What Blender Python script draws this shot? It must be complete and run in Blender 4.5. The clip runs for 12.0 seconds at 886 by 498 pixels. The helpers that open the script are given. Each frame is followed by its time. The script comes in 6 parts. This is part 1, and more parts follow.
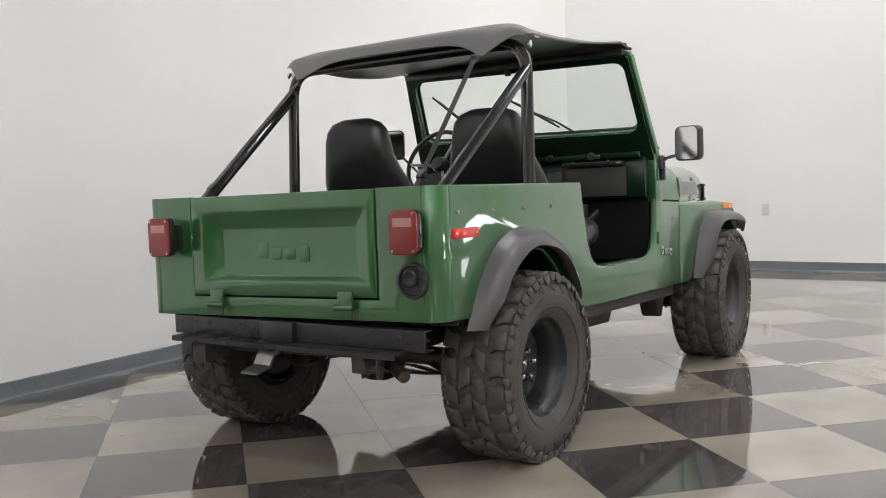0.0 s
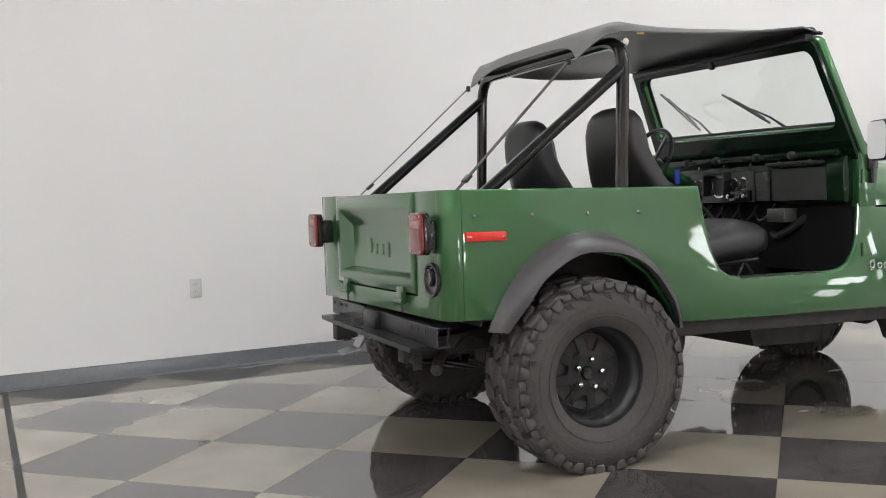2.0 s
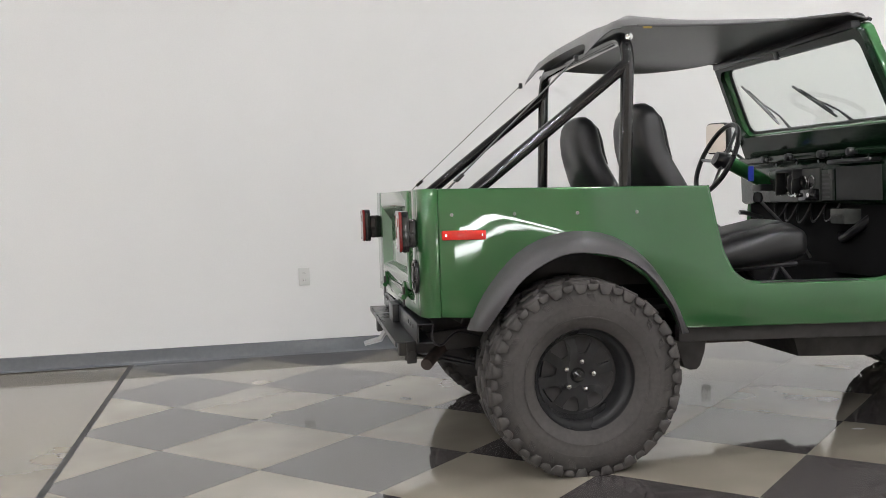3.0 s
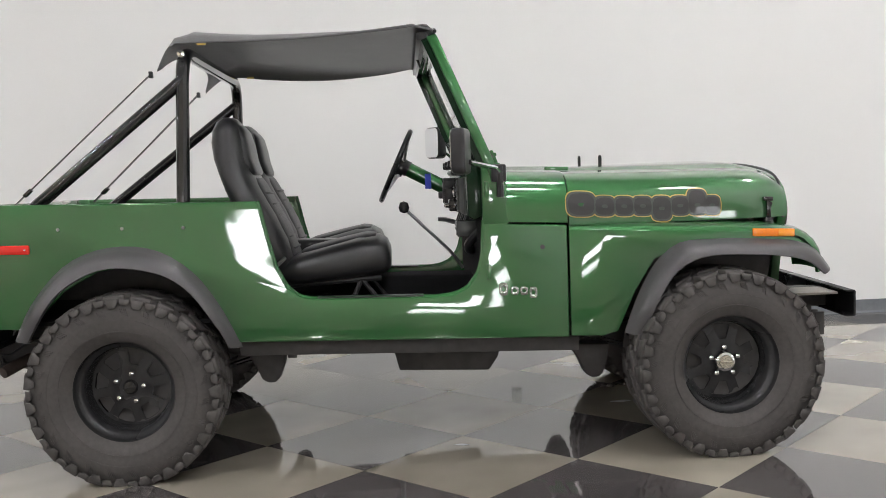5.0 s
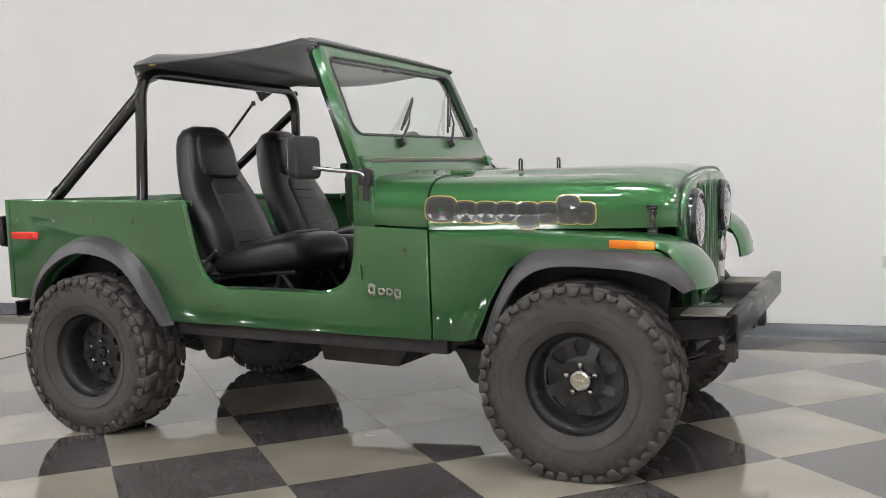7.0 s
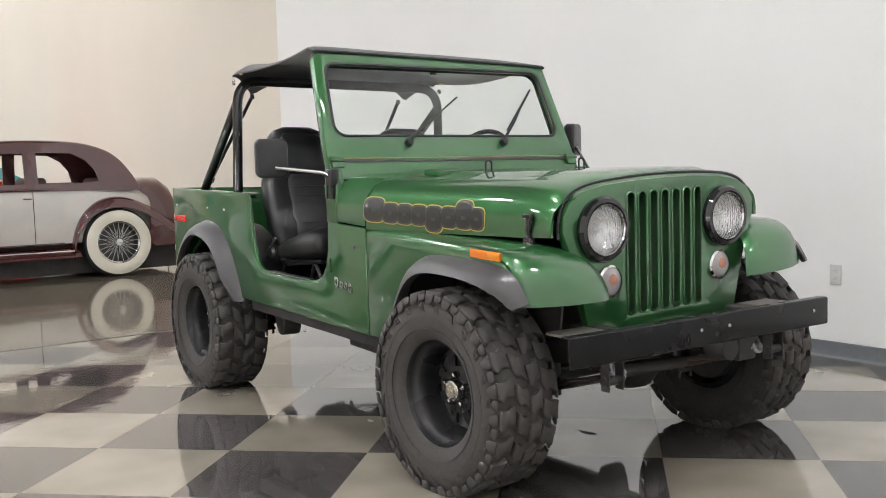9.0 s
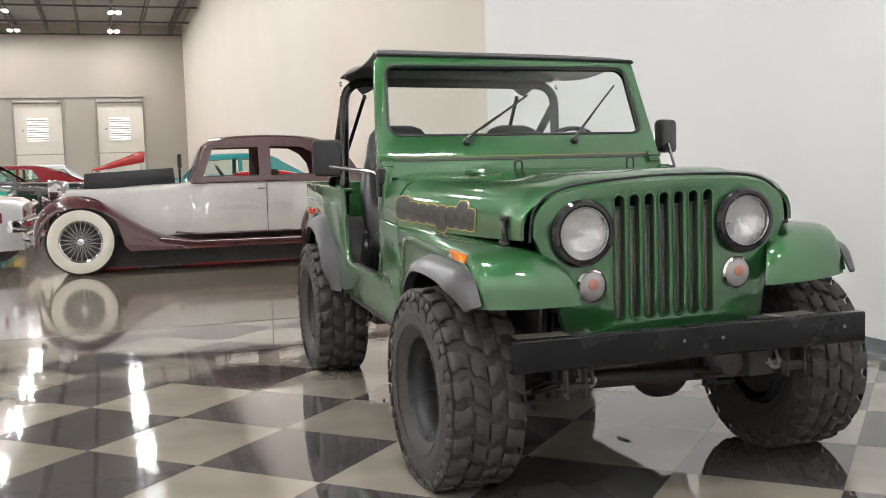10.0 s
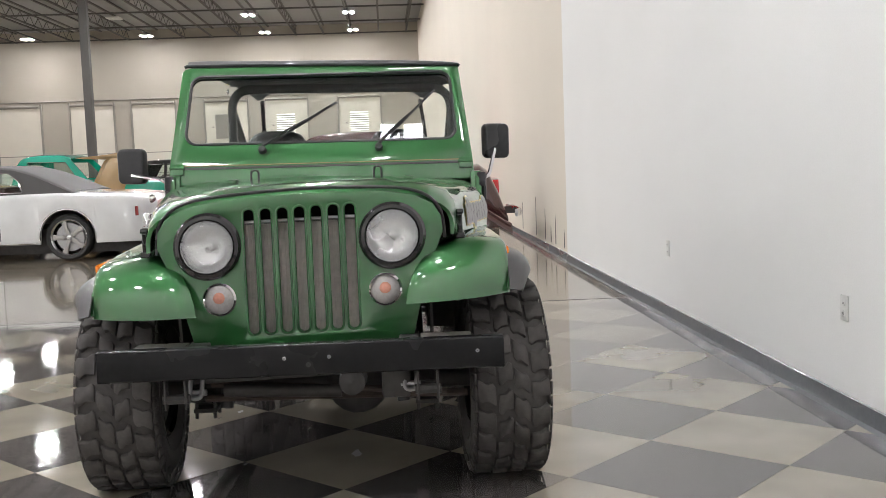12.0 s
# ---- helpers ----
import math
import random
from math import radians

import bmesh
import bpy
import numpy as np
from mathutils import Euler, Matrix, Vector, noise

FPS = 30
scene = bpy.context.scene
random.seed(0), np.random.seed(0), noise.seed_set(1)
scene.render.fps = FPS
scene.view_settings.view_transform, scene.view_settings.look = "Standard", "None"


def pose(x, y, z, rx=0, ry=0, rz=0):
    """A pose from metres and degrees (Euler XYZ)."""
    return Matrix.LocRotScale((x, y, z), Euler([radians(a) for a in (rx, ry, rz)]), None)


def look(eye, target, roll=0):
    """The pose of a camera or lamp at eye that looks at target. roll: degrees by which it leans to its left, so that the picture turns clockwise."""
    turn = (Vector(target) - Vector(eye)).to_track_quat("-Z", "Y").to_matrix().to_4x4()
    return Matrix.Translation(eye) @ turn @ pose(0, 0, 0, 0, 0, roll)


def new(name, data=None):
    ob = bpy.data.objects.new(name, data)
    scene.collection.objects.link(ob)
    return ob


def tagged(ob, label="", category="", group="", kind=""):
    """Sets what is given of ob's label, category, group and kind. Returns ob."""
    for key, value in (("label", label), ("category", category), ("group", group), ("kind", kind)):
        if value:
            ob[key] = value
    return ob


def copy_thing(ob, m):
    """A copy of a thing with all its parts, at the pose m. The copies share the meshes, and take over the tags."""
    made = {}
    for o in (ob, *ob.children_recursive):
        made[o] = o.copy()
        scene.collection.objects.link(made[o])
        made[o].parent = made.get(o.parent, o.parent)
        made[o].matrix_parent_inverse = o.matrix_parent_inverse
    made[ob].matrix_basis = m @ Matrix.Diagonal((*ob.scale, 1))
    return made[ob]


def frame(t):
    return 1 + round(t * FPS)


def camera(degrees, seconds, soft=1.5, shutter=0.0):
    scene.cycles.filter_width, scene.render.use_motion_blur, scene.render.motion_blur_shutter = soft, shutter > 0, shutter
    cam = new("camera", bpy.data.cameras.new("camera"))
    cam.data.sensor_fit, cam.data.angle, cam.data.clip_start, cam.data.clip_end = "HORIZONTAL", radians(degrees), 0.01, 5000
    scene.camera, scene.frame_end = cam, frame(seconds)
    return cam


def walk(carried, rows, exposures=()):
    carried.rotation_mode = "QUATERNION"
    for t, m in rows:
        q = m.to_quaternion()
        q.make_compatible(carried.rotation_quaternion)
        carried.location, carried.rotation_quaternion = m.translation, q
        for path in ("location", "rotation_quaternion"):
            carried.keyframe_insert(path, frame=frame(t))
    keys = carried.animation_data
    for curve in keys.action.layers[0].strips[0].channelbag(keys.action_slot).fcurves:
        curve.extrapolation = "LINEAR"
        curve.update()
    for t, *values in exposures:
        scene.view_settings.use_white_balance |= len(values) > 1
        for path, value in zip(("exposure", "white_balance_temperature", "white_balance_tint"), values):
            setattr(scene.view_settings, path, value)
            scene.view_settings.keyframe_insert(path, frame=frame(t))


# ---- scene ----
cam = camera(47.65, 12.0, soft=0.85)
PATH = [
    (0, (-3.442, -2.716, 1.154), (-1.795, -1.592, 0.995), -2.02),
    (0.5, (-3.131, -3.135, 1.157), (-1.631, -1.822, 0.997), -2.01),
    (1, (-2.817, -3.505, 1.160), (-1.523, -1.989, 0.995), -1.86),
    (1.5, (-2.422, -3.823, 1.143), (-1.365, -2.132, 0.988), -1.91),
    (2, (-2.010, -4.098, 1.145), (-1.235, -2.260, 1.003), -2.00),
    (2.5, (-1.501, -4.296, 1.150), (-0.896, -2.395, 1.003), -2.16),
    (2.7, (-1.307, -4.357, 1.145), (-0.846, -2.415, 1.006), -2.08),
    (4.3, (0.344, -4.707, 1.176), (0.382, -2.713, 1.016), -2.03),
    (4.5, (0.637, -4.690, 1.192), (0.656, -2.697, 1.026), -2.05),
    (5, (1.164, -4.663, 1.211), (1.209, -2.671, 1.033), -2.14),
    (5.5, (1.758, -4.652, 1.211), (1.726, -2.659, 1.036), -2.11),
    (6, (2.378, -4.601, 1.201), (2.136, -2.623, 1.031), -2.03),
    (6.5, (2.949, -4.491, 1.201), (2.414, -2.572, 1.030), -2.08),
    (6.7, (3.176, -4.426, 1.196), (2.497, -2.552, 1.025), -2.15),
    (8.3, (4.871, -3.349, 1.191), (3.449, -1.954, 1.019), -2.02),
    (8.5, (5.012, -3.196, 1.194), (3.505, -1.892, 1.018), -1.94),
    (9, (5.374, -2.743, 1.188), (3.712, -1.643, 1.021), -1.74),
    (9.5, (5.660, -2.269, 1.192), (3.841, -1.454, 1.027), -1.77),
    (10, (5.928, -1.746, 1.204), (4.015, -1.187, 1.031), -1.78),
    (10.5, (6.100, -1.208, 1.214), (4.127, -0.937, 1.034), -2.23),
    (11, (6.192, -0.655, 1.219), (4.202, -0.557, 1.038), -2.45),
    (11.5, (6.231, -0.104, 1.224), (4.241, -0.044, 1.037), -2.36),
    (12, (6.250, 0.468, 1.216), (4.258, 0.501, 1.039), -2.11),
]
walk(cam, [(t, look(eye, target, roll)) for t, eye, target, roll in PATH],
     exposures=[(0.0, 0.55), (6.5, 0.55), (9.0, 0.66), (12.0, 0.66)])

# ---- world ----
sky = bpy.data.worlds.new("sky")
sky.use_nodes = True
sky.node_tree.nodes["Background"].inputs[0].default_value = (0.75, 0.8, 0.9, 1)
sky.node_tree.nodes["Background"].inputs[1].default_value = 0.05
scene.world = sky
LAMP = 228.0      # strength of the high-bay strips
LAMP_TINT = (0.975, 0.965, 0.985)


# ---- materials ----
def nodes_of(name):
    m = bpy.data.materials.new(name)
    m.use_nodes = True
    return m, m.node_tree.nodes, m.node_tree.links, m.node_tree.nodes["Principled BSDF"]


def surface(name, colour, rough=0.5, metal=0.0, grain=40.0, vary=0.12, bump=0.02, blotch=1.5, rough_vary=0.08,
            coat=0.0, spec=0.5, second=None, dist=0.002):
    """Colour with fine grain and broad blotches, uneven gloss and fine relief, in metres of the object."""
    m, n, l, p = nodes_of(name)
    tex = n.new("ShaderNodeTexCoord")
    fine = n.new("ShaderNodeTexNoise")
    fine.inputs["Scale"].default_value, fine.inputs["Detail"].default_value = grain, 5
    broad = n.new("ShaderNodeTexNoise")
    broad.inputs["Scale"].default_value, broad.inputs["Detail"].default_value = blotch, 4
    for t in (fine, broad):
        l.new(tex.outputs["Object"], t.inputs["Vector"])
    add = n.new("ShaderNodeMath")
    add.operation = "MULTIPLY_ADD"
    l.new(fine.outputs["Fac"], add.inputs[0])
    add.inputs[1].default_value = 0.45
    half = n.new("ShaderNodeMath")
    half.operation = "MULTIPLY"
    half.inputs[1].default_value = 0.55
    l.new(broad.outputs["Fac"], half.inputs[0])
    l.new(half.outputs[0], add.inputs[2])
    ramp = n.new("ShaderNodeValToRGB")
    lo = second or tuple(c * (1 - vary) for c in colour)
    hi = tuple(min(1, c * (1 + vary)) for c in colour)
    ramp.color_ramp.elements[0].position, ramp.color_ramp.elements[1].position = 0.3, 0.7
    ramp.color_ramp.elements[0].color, ramp.color_ramp.elements[1].color = (*lo, 1), (*hi, 1)
    l.new(add.outputs[0], ramp.inputs[0])
    l.new(ramp.outputs[0], p.inputs["Base Color"])
    rr = n.new("ShaderNodeMapRange")
    rr.inputs["To Min"].default_value, rr.inputs["To Max"].default_value = max(0.01, rough - rough_vary), min(1, rough + rough_vary)
    l.new(broad.outputs["Fac"], rr.inputs["Value"])
    l.new(rr.outputs[0], p.inputs["Roughness"])
    p.inputs["Metallic"].default_value = metal
    p.inputs["Specular IOR Level"].default_value = spec
    if coat:
        p.inputs["Coat Weight"].default_value, p.inputs["Coat Roughness"].default_value = coat, 0.03
    if bump:
        b = n.new("ShaderNodeBump")
        b.inputs["Strength"].default_value, b.inputs["Distance"].default_value = bump, dist
        l.new(fine.outputs["Fac"], b.inputs["Height"])
        l.new(b.outputs[0], p.inputs["Normal"])
    return m


def paint(name, colour, rough=0.28, coat=1.0, flake=0.0):
    """Car paint: clear coat with a faint orange peel and dust, sparse chips."""
    m, n, l, p = nodes_of(name)
    tex = n.new("ShaderNodeTexCoord")
    broad = n.new("ShaderNodeTexNoise")
    broad.inputs["Scale"].default_value, broad.inputs["Detail"].default_value = 2.2, 5
    l.new(tex.outputs["Object"], broad.inputs["Vector"])
    ramp = n.new("ShaderNodeValToRGB")
    ramp.color_ramp.elements[0].position, ramp.color_ramp.elements[1].position = 0.3, 0.75
    ramp.color_ramp.elements[0].color = (*[c * 0.9 for c in colour], 1)
    ramp.color_ramp.elements[1].color = (*[c * 1.1 for c in colour], 1)
    l.new(broad.outputs["Fac"], ramp.inputs[0])
    l.new(ramp.outputs[0], p.inputs["Base Color"])
    p.inputs["Roughness"].default_value = rough
    p.inputs["Specular IOR Level"].default_value = 0.3
    p.inputs["Metallic"].default_value = flake
    p.inputs["Coat Weight"].default_value, p.inputs["Coat Roughness"].default_value = coat, 0.04
    p.inputs["Coat IOR"].default_value = 1.85
    wave = n.new("ShaderNodeTexNoise")
    wave.inputs["Scale"].default_value, wave.inputs["Detail"].default_value = 2.6, 2.5
    l.new(tex.outputs["Object"], wave.inputs["Vector"])
    b = n.new("ShaderNodeBump")
    b.inputs["Strength"].default_value, b.inputs["Distance"].default_value = 0.17, 0.015
    l.new(wave.outputs["Fac"], b.inputs["Height"])
    l.new(b.outputs[0], p.inputs["Normal"])
    l.new(b.outputs[0], p.inputs["Coat Normal"])
    return m


def glowing(name, colour, strength):
    m, n, l, p = nodes_of(name)
    p.inputs["Base Color"].default_value = (0.8, 0.8, 0.8, 1)
    p.inputs["Emission Color"].default_value = (*colour, 1)
    p.inputs["Emission Strength"].default_value = strength
    return m


def glass(name, tint=(1, 1, 1), rough=0.0, ior=1.45):
    m, n, l, p = nodes_of(name)
    p.inputs["Base Color"].default_value = (*tint, 1)
    p.inputs["Transmission Weight"].default_value = 1.0
    p.inputs["Roughness"].default_value, p.inputs["IOR"].default_value = rough, ior
    return m


def tile_paint(name, colour, second, rough):
    """Sealed floor paint: mottled colour that differs a little from tile to tile, scuffs, fine dust, mirror-like seal."""
    m, n, l, p = nodes_of(name)
    tex = n.new("ShaderNodeTexCoord")
    info = n.new("ShaderNodeObjectInfo")
    geo = n.new("ShaderNodeNewGeometry")
    blot = n.new("ShaderNodeTexNoise")
    blot.inputs["Scale"].default_value, blot.inputs["Detail"].default_value, blot.inputs["Roughness"].default_value = 2.2, 2, 0.5
    l.new(geo.outputs["Position"], blot.inputs["Vector"])
    grit = n.new("ShaderNodeTexNoise")
    grit.inputs["Scale"].default_value, grit.inputs["Detail"].default_value = 60, 3
    l.new(geo.outputs["Position"], grit.inputs["Vector"])
    ramp = n.new("ShaderNodeValToRGB")
    ramp.color_ramp.elements[0].position, ramp.color_ramp.elements[1].position = 0.28, 0.74
    ramp.color_ramp.elements[0].color, ramp.color_ramp.elements[1].color = (*second, 1), (*colour, 1)
    l.new(blot.outputs["Fac"], ramp.inputs[0])
    hue = n.new("ShaderNodeHueSaturation")
    mr = n.new("ShaderNodeMapRange")
    mr.inputs["To Min"].default_value, mr.inputs["To Max"].default_value = 0.86, 1.14
    l.new(info.outputs["Random"], mr.inputs["Value"])
    l.new(mr.outputs[0], hue.inputs["Value"])
    l.new(ramp.outputs[0], hue.inputs["Color"])
    l.new(hue.outputs[0], p.inputs["Base Color"])
    dust = n.new("ShaderNodeMapRange")
    dust.inputs["To Min"].default_value, dust.inputs["To Max"].default_value = rough * 0.7, rough * 1.5
    l.new(grit.outputs["Fac"], dust.inputs["Value"])
    l.new(dust.outputs[0], p.inputs["Roughness"])
    p.inputs["IOR"].default_value = 1.64
    p.inputs["Coat Weight"].default_value, p.inputs["Coat Roughness"].default_value, p.inputs["Coat IOR"].default_value = 0.4, 0.04, 1.5
    b = n.new("ShaderNodeBump")
    ripple = n.new("ShaderNodeTexNoise")
    ripple.inputs["Scale"].default_value, ripple.inputs["Detail"].default_value = 9.0, 2
    l.new(geo.outputs["Position"], ripple.inputs["Vector"])
    b.inputs["Strength"].default_value, b.inputs["Distance"].default_value = 0.10, 0.003
    l.new(ripple.outputs["Fac"], b.inputs["Height"])
    l.new(b.outputs[0], p.inputs["Normal"])
    l.new(b.outputs[0], p.inputs["Coat Normal"])
    return m


def fluted_glass(name):
    """Clear pressed lamp glass with upright flutes."""
    m = glass(name, (0.98, 0.98, 0.98), 0.03, 1.45)
    n, l = m.node_tree.nodes, m.node_tree.links
    tex, wave, b = n.new("ShaderNodeTexCoord"), n.new("ShaderNodeTexWave"), n.new("ShaderNodeBump")
    wave.bands_direction = "Y"
    wave.inputs["Scale"].default_value, wave.inputs["Distortion"].default_value, wave.inputs["Detail Scale"].default_value = 24.0, 5.0, 3.0
    b.inputs["Strength"].default_value, b.inputs["Distance"].default_value = 0.32, 0.004
    l.new(tex.outputs["Object"], wave.inputs["Vector"])
    l.new(wave.outputs["Fac"], b.inputs["Height"])
    l.new(b.outputs[0], n["Principled BSDF"].inputs["Normal"])
    n["Principled BSDF"].inputs["Coat Weight"].default_value = 1.0
    return m


GREEN = paint("green_paint", (0.025, 0.13, 0.035), 0.38, flake=0.5)
# body green with the shade of the interior put into its colour
GREEN_SHADED = surface("green_shaded_paint", (0.006, 0.02, 0.009), 0.16, vary=0.2, rough_vary=0.05, bump=0.0, spec=0.35)
BLACK_SATIN = surface("black_satin_paint", (0.022, 0.022, 0.024), 0.3, vary=0.3, rough_vary=0.12)
BUMPER_BLACK = surface("black_bumper_paint", (0.011, 0.011, 0.012), 0.26, vary=0.3, rough_vary=0.08, bump=0.03, spec=0.28, blotch=3)
BLACK_GLOSS = surface("black_gloss_paint", (0.012, 0.012, 0.013), 0.12, vary=0.3, coat=0.6)
CHASSIS = surface("chassis_black", (0.045, 0.042, 0.041), 0.6, vary=0.45, grain=25, bump=0.25, blotch=5)
RUST = surface("rusty_steel", (0.06, 0.043, 0.036), 0.75, vary=0.45, grain=30, bump=0.3, blotch=6)
RUBBER = surface("tyre_rubber", (0.066, 0.06, 0.057), 0.72, vary=0.3, grain=60, bump=0.12, blotch=6)
FLARE = surface("grey_flare_plastic", (0.07, 0.067, 0.069), 0.33, vary=0.2, grain=260, bump=0.12, blotch=4, spec=0.45)
VINYL = surface("black_vinyl", (0.02, 0.02, 0.021), 0.31, vary=0.25, grain=300, bump=0.2)
VINYL_SOFT = surface("black_ribbed_cloth", (0.034, 0.034, 0.035), 0.45, vary=0.2, grain=500, bump=0.25)
CANVAS = surface("charcoal_canvas", (0.13, 0.13, 0.133), 0.34, vary=0.18, grain=420, bump=0.25, blotch=5, dist=0.003)
CARPET = surface("black_carpet", (0.011, 0.011, 0.0115), 0.95, spec=0.2, vary=0.4, grain=350, bump=0.6)
CHROME = surface("chrome", (0.75, 0.75, 0.76), 0.08, metal=1.0, vary=0.05, bump=0)
STEEL = surface("dull_steel", (0.42, 0.42, 0.43), 0.38, metal=1.0, vary=0.2)
RED_LENS = surface("red_lens", (0.22, 0.02, 0.02), 0.18, vary=0.12, grain=220, bump=0.15, coat=0.7)
RED_BRIGHT = surface("bright_red_lens", (0.75, 0.03, 0.02), 0.15, vary=0.08, coat=0.7)
PALE_AMBER = surface("pale_amber_glow", (0.56, 0.25, 0.18), 0.2, vary=0.2, grain=120, bump=0.3, coat=0.7)
AMBER = surface("amber_lens", (0.85, 0.22, 0.01), 0.15, vary=0.1, grain=150, bump=0.1, coat=0.7)
CLEAR_LENS = surface("clear_fluted_lens", (0.40, 0.38, 0.37), 0.12, vary=0.2, grain=90, bump=0.4, coat=0.8)
REFLECTOR = surface("silver_reflector", (0.78, 0.78, 0.79), 0.26, metal=1.0, vary=0.04, grain=160, bump=0.3)
GLASS = glass("windscreen_glass", (0.90, 0.945, 0.92), ior=1.45)
CLEAR_GLASS = fluted_glass("headlamp_glass")
MIRROR = surface("mirror", (0.86, 0.87, 0.88), 0.02, metal=1.0, vary=0.01, bump=0)
WHEEL_BLACK = surface("satin_black_wheel_paint", (0.026, 0.026, 0.027), 0.27, vary=0.3, rough_vary=0.07, spec=0.4)
STRIPE = surface("dull_gold_stripe", (0.26, 0.17, 0.06), 0.4, vary=0.15)
DECAL_BLACK = surface("black_decal", (0.022, 0.022, 0.022), 0.3, vary=0.2, coat=0.6)
DECAL_GREY = surface("dark_grey_decal", (0.05, 0.062, 0.052), 0.3, vary=0.2, coat=0.6)
DECAL_GOLD = surface("gold_decal_edge", (0.55, 0.4, 0.09), 0.35, vary=0.1, coat=0.6)
BADGE = surface("green_chrome_badge", (0.35, 0.42, 0.36), 0.2, metal=0.8, vary=0.1)
GREY_PANEL = surface("grey_dash_panel", (0.085, 0.09, 0.086), 0.27, vary=0.2)
BLUE_TAG = surface("blue_tag", (0.03, 0.06, 0.5), 0.4)

WALL_WHITE = surface("white_wall_paint", (0.78, 0.78, 0.768), 0.72, vary=0.045, grain=120, bump=0.06, blotch=0.7, rough_vary=0.05)
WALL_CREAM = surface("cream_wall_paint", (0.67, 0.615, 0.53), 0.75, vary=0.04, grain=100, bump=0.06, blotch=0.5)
# the same cream darkened: less lamplight on the far wall, put into the colour
WALL_CREAM_DIM = surface("cream_wall_paint_dimmed", (0.385, 0.352, 0.30), 0.75, vary=0.05, grain=100, bump=0.06, blotch=0.5)
VINYL_BASE = surface("grey_vinyl_base", (0.145, 0.155, 0.165), 0.24, vary=0.12)
CONCRETE = tile_paint("polished_concrete", (0.24, 0.205, 0.155), (0.17, 0.148, 0.115), 0.10)
TILE_DARK = tile_paint("dark_grey_floor_paint", (0.106, 0.096, 0.094), (0.062, 0.056, 0.056), 0.045)
TILE_LIGHT = tile_paint("buff_floor_paint", (0.35, 0.318, 0.26), (0.25, 0.226, 0.18), 0.05)
SCUFF = surface("grey_scuff_mark", (0.3, 0.3, 0.29), 0.9, vary=0.3)
OUTLET = surface("white_outlet_plastic", (0.62, 0.62, 0.60), 0.35, vary=0.02)
DARK_SLOT = surface("dark_slot", (0.05, 0.05, 0.05), 0.6)
DECK = surface("grey_roof_deck", (0.30, 0.30, 0.30), 0.6, vary=0.1)
JOIST = surface("dark_grey_joist_paint", (0.09, 0.085, 0.08), 0.6, vary=0.15)
DOOR_STEEL = surface("cream_dock_door", (0.66, 0.62, 0.54), 0.5, vary=0.04)
DOOR_TRACK = surface("galvanised_track", (0.30, 0.28, 0.25), 0.5, metal=0.4, vary=0.15)
STRIP = glowing("lamp_strip", LAMP_TINT, LAMP)
PANEL = glowing("lamp_panel", LAMP_TINT, LAMP * 0.42)


# ---- building helpers ----
def stance(x, y):
    """How the old body sits on its frame: nose down, the tub leaning to its left and the front clip to its right."""
    t = min(1.0, max(0.0, (x - 1.5) / 1.1))
    return 0.022 * (0.52 - x) - y * (0.0215 - 0.0465 * t)


def part(name, bm, material, parent=None, label="", crease=38, rake=False):
    """Links a bmesh as one mesh object, under a thing or a part where one is given."""
    if rake:
        for v in bm.verts:
            v.co.z += stance(v.co.x, v.co.y)
            v.co.x -= 0.017 * min(1.0, max(0.0, (-0.3 - v.co.x) / 0.25)) * (v.co.y + 0.735)
    me = bpy.data.meshes.new(name)
    bm.to_mesh(me)
    bm.free()
    me.materials.append(material)
    me.polygons.foreach_set("use_smooth", [True] * len(me.polygons))
    me.set_sharp_from_angle(angle=radians(crease))
    ob = new(name, me)
    if parent:
        ob.parent = parent
    if label:
        ob["label"] = label
    return ob


def soften(bm, w, seg=2, angle=30):
    if w > 0:
        es = [e for e in bm.edges if len(e.link_faces) == 2 and e.calc_face_angle(0) > radians(angle)]
        bmesh.ops.bevel(bm, geom=es, offset=w, segments=seg, profile=0.5, affect="EDGES", clamp_overlap=True)
    return bm


def box(x0, x1, y0, y1, z0, z1, bev=0.0, seg=2):
    bm = bmesh.new()
    bmesh.ops.create_cube(bm, size=1)
    for v in bm.verts:
        v.co = Vector(((x0 + x1) / 2 + v.co.x * (x1 - x0), (y0 + y1) / 2 + v.co.y * (y1 - y0), (z0 + z1) / 2 + v.co.z * (z1 - z0)))
    return soften(bm, bev, seg)


def turned(bm, m):
    bmesh.ops.transform(bm, matrix=m, verts=bm.verts)
    return bm


def merged(*some):
    """Several shapes of one part in one bmesh."""
    out = bmesh.new()
    for b in some:
        me = bpy.data.meshes.new("tmp")
        b.to_mesh(me)
        b.free()
        out.from_mesh(me)
        bpy.data.meshes.remove(me)
    return out


def prism(points, axis, a, b, bev=0.0, seg=2):
    """A flat outline, extruded along an axis from a to b. The outline is given in the two other axes, in order."""
    order = {"x": lambda u, v, w: (w, u, v), "y": lambda u, v, w: (u, w, v), "z": lambda u, v, w: (u, v, w)}[axis]
    bm = bmesh.new()
    lo = [bm.verts.new(order(u, v, a)) for u, v in points]
    hi = [bm.verts.new(order(u, v, b)) for u, v in points]
    bm.faces.new(lo)
    bm.faces.new(hi[::-1])
    for i in range(len(points)):
        j = (i + 1) % len(points)
        bm.faces.new((lo[j], lo[i], hi[i], hi[j]))
    bmesh.ops.recalc_face_normals(bm, faces=bm.faces)
    return soften(bm, bev, seg)


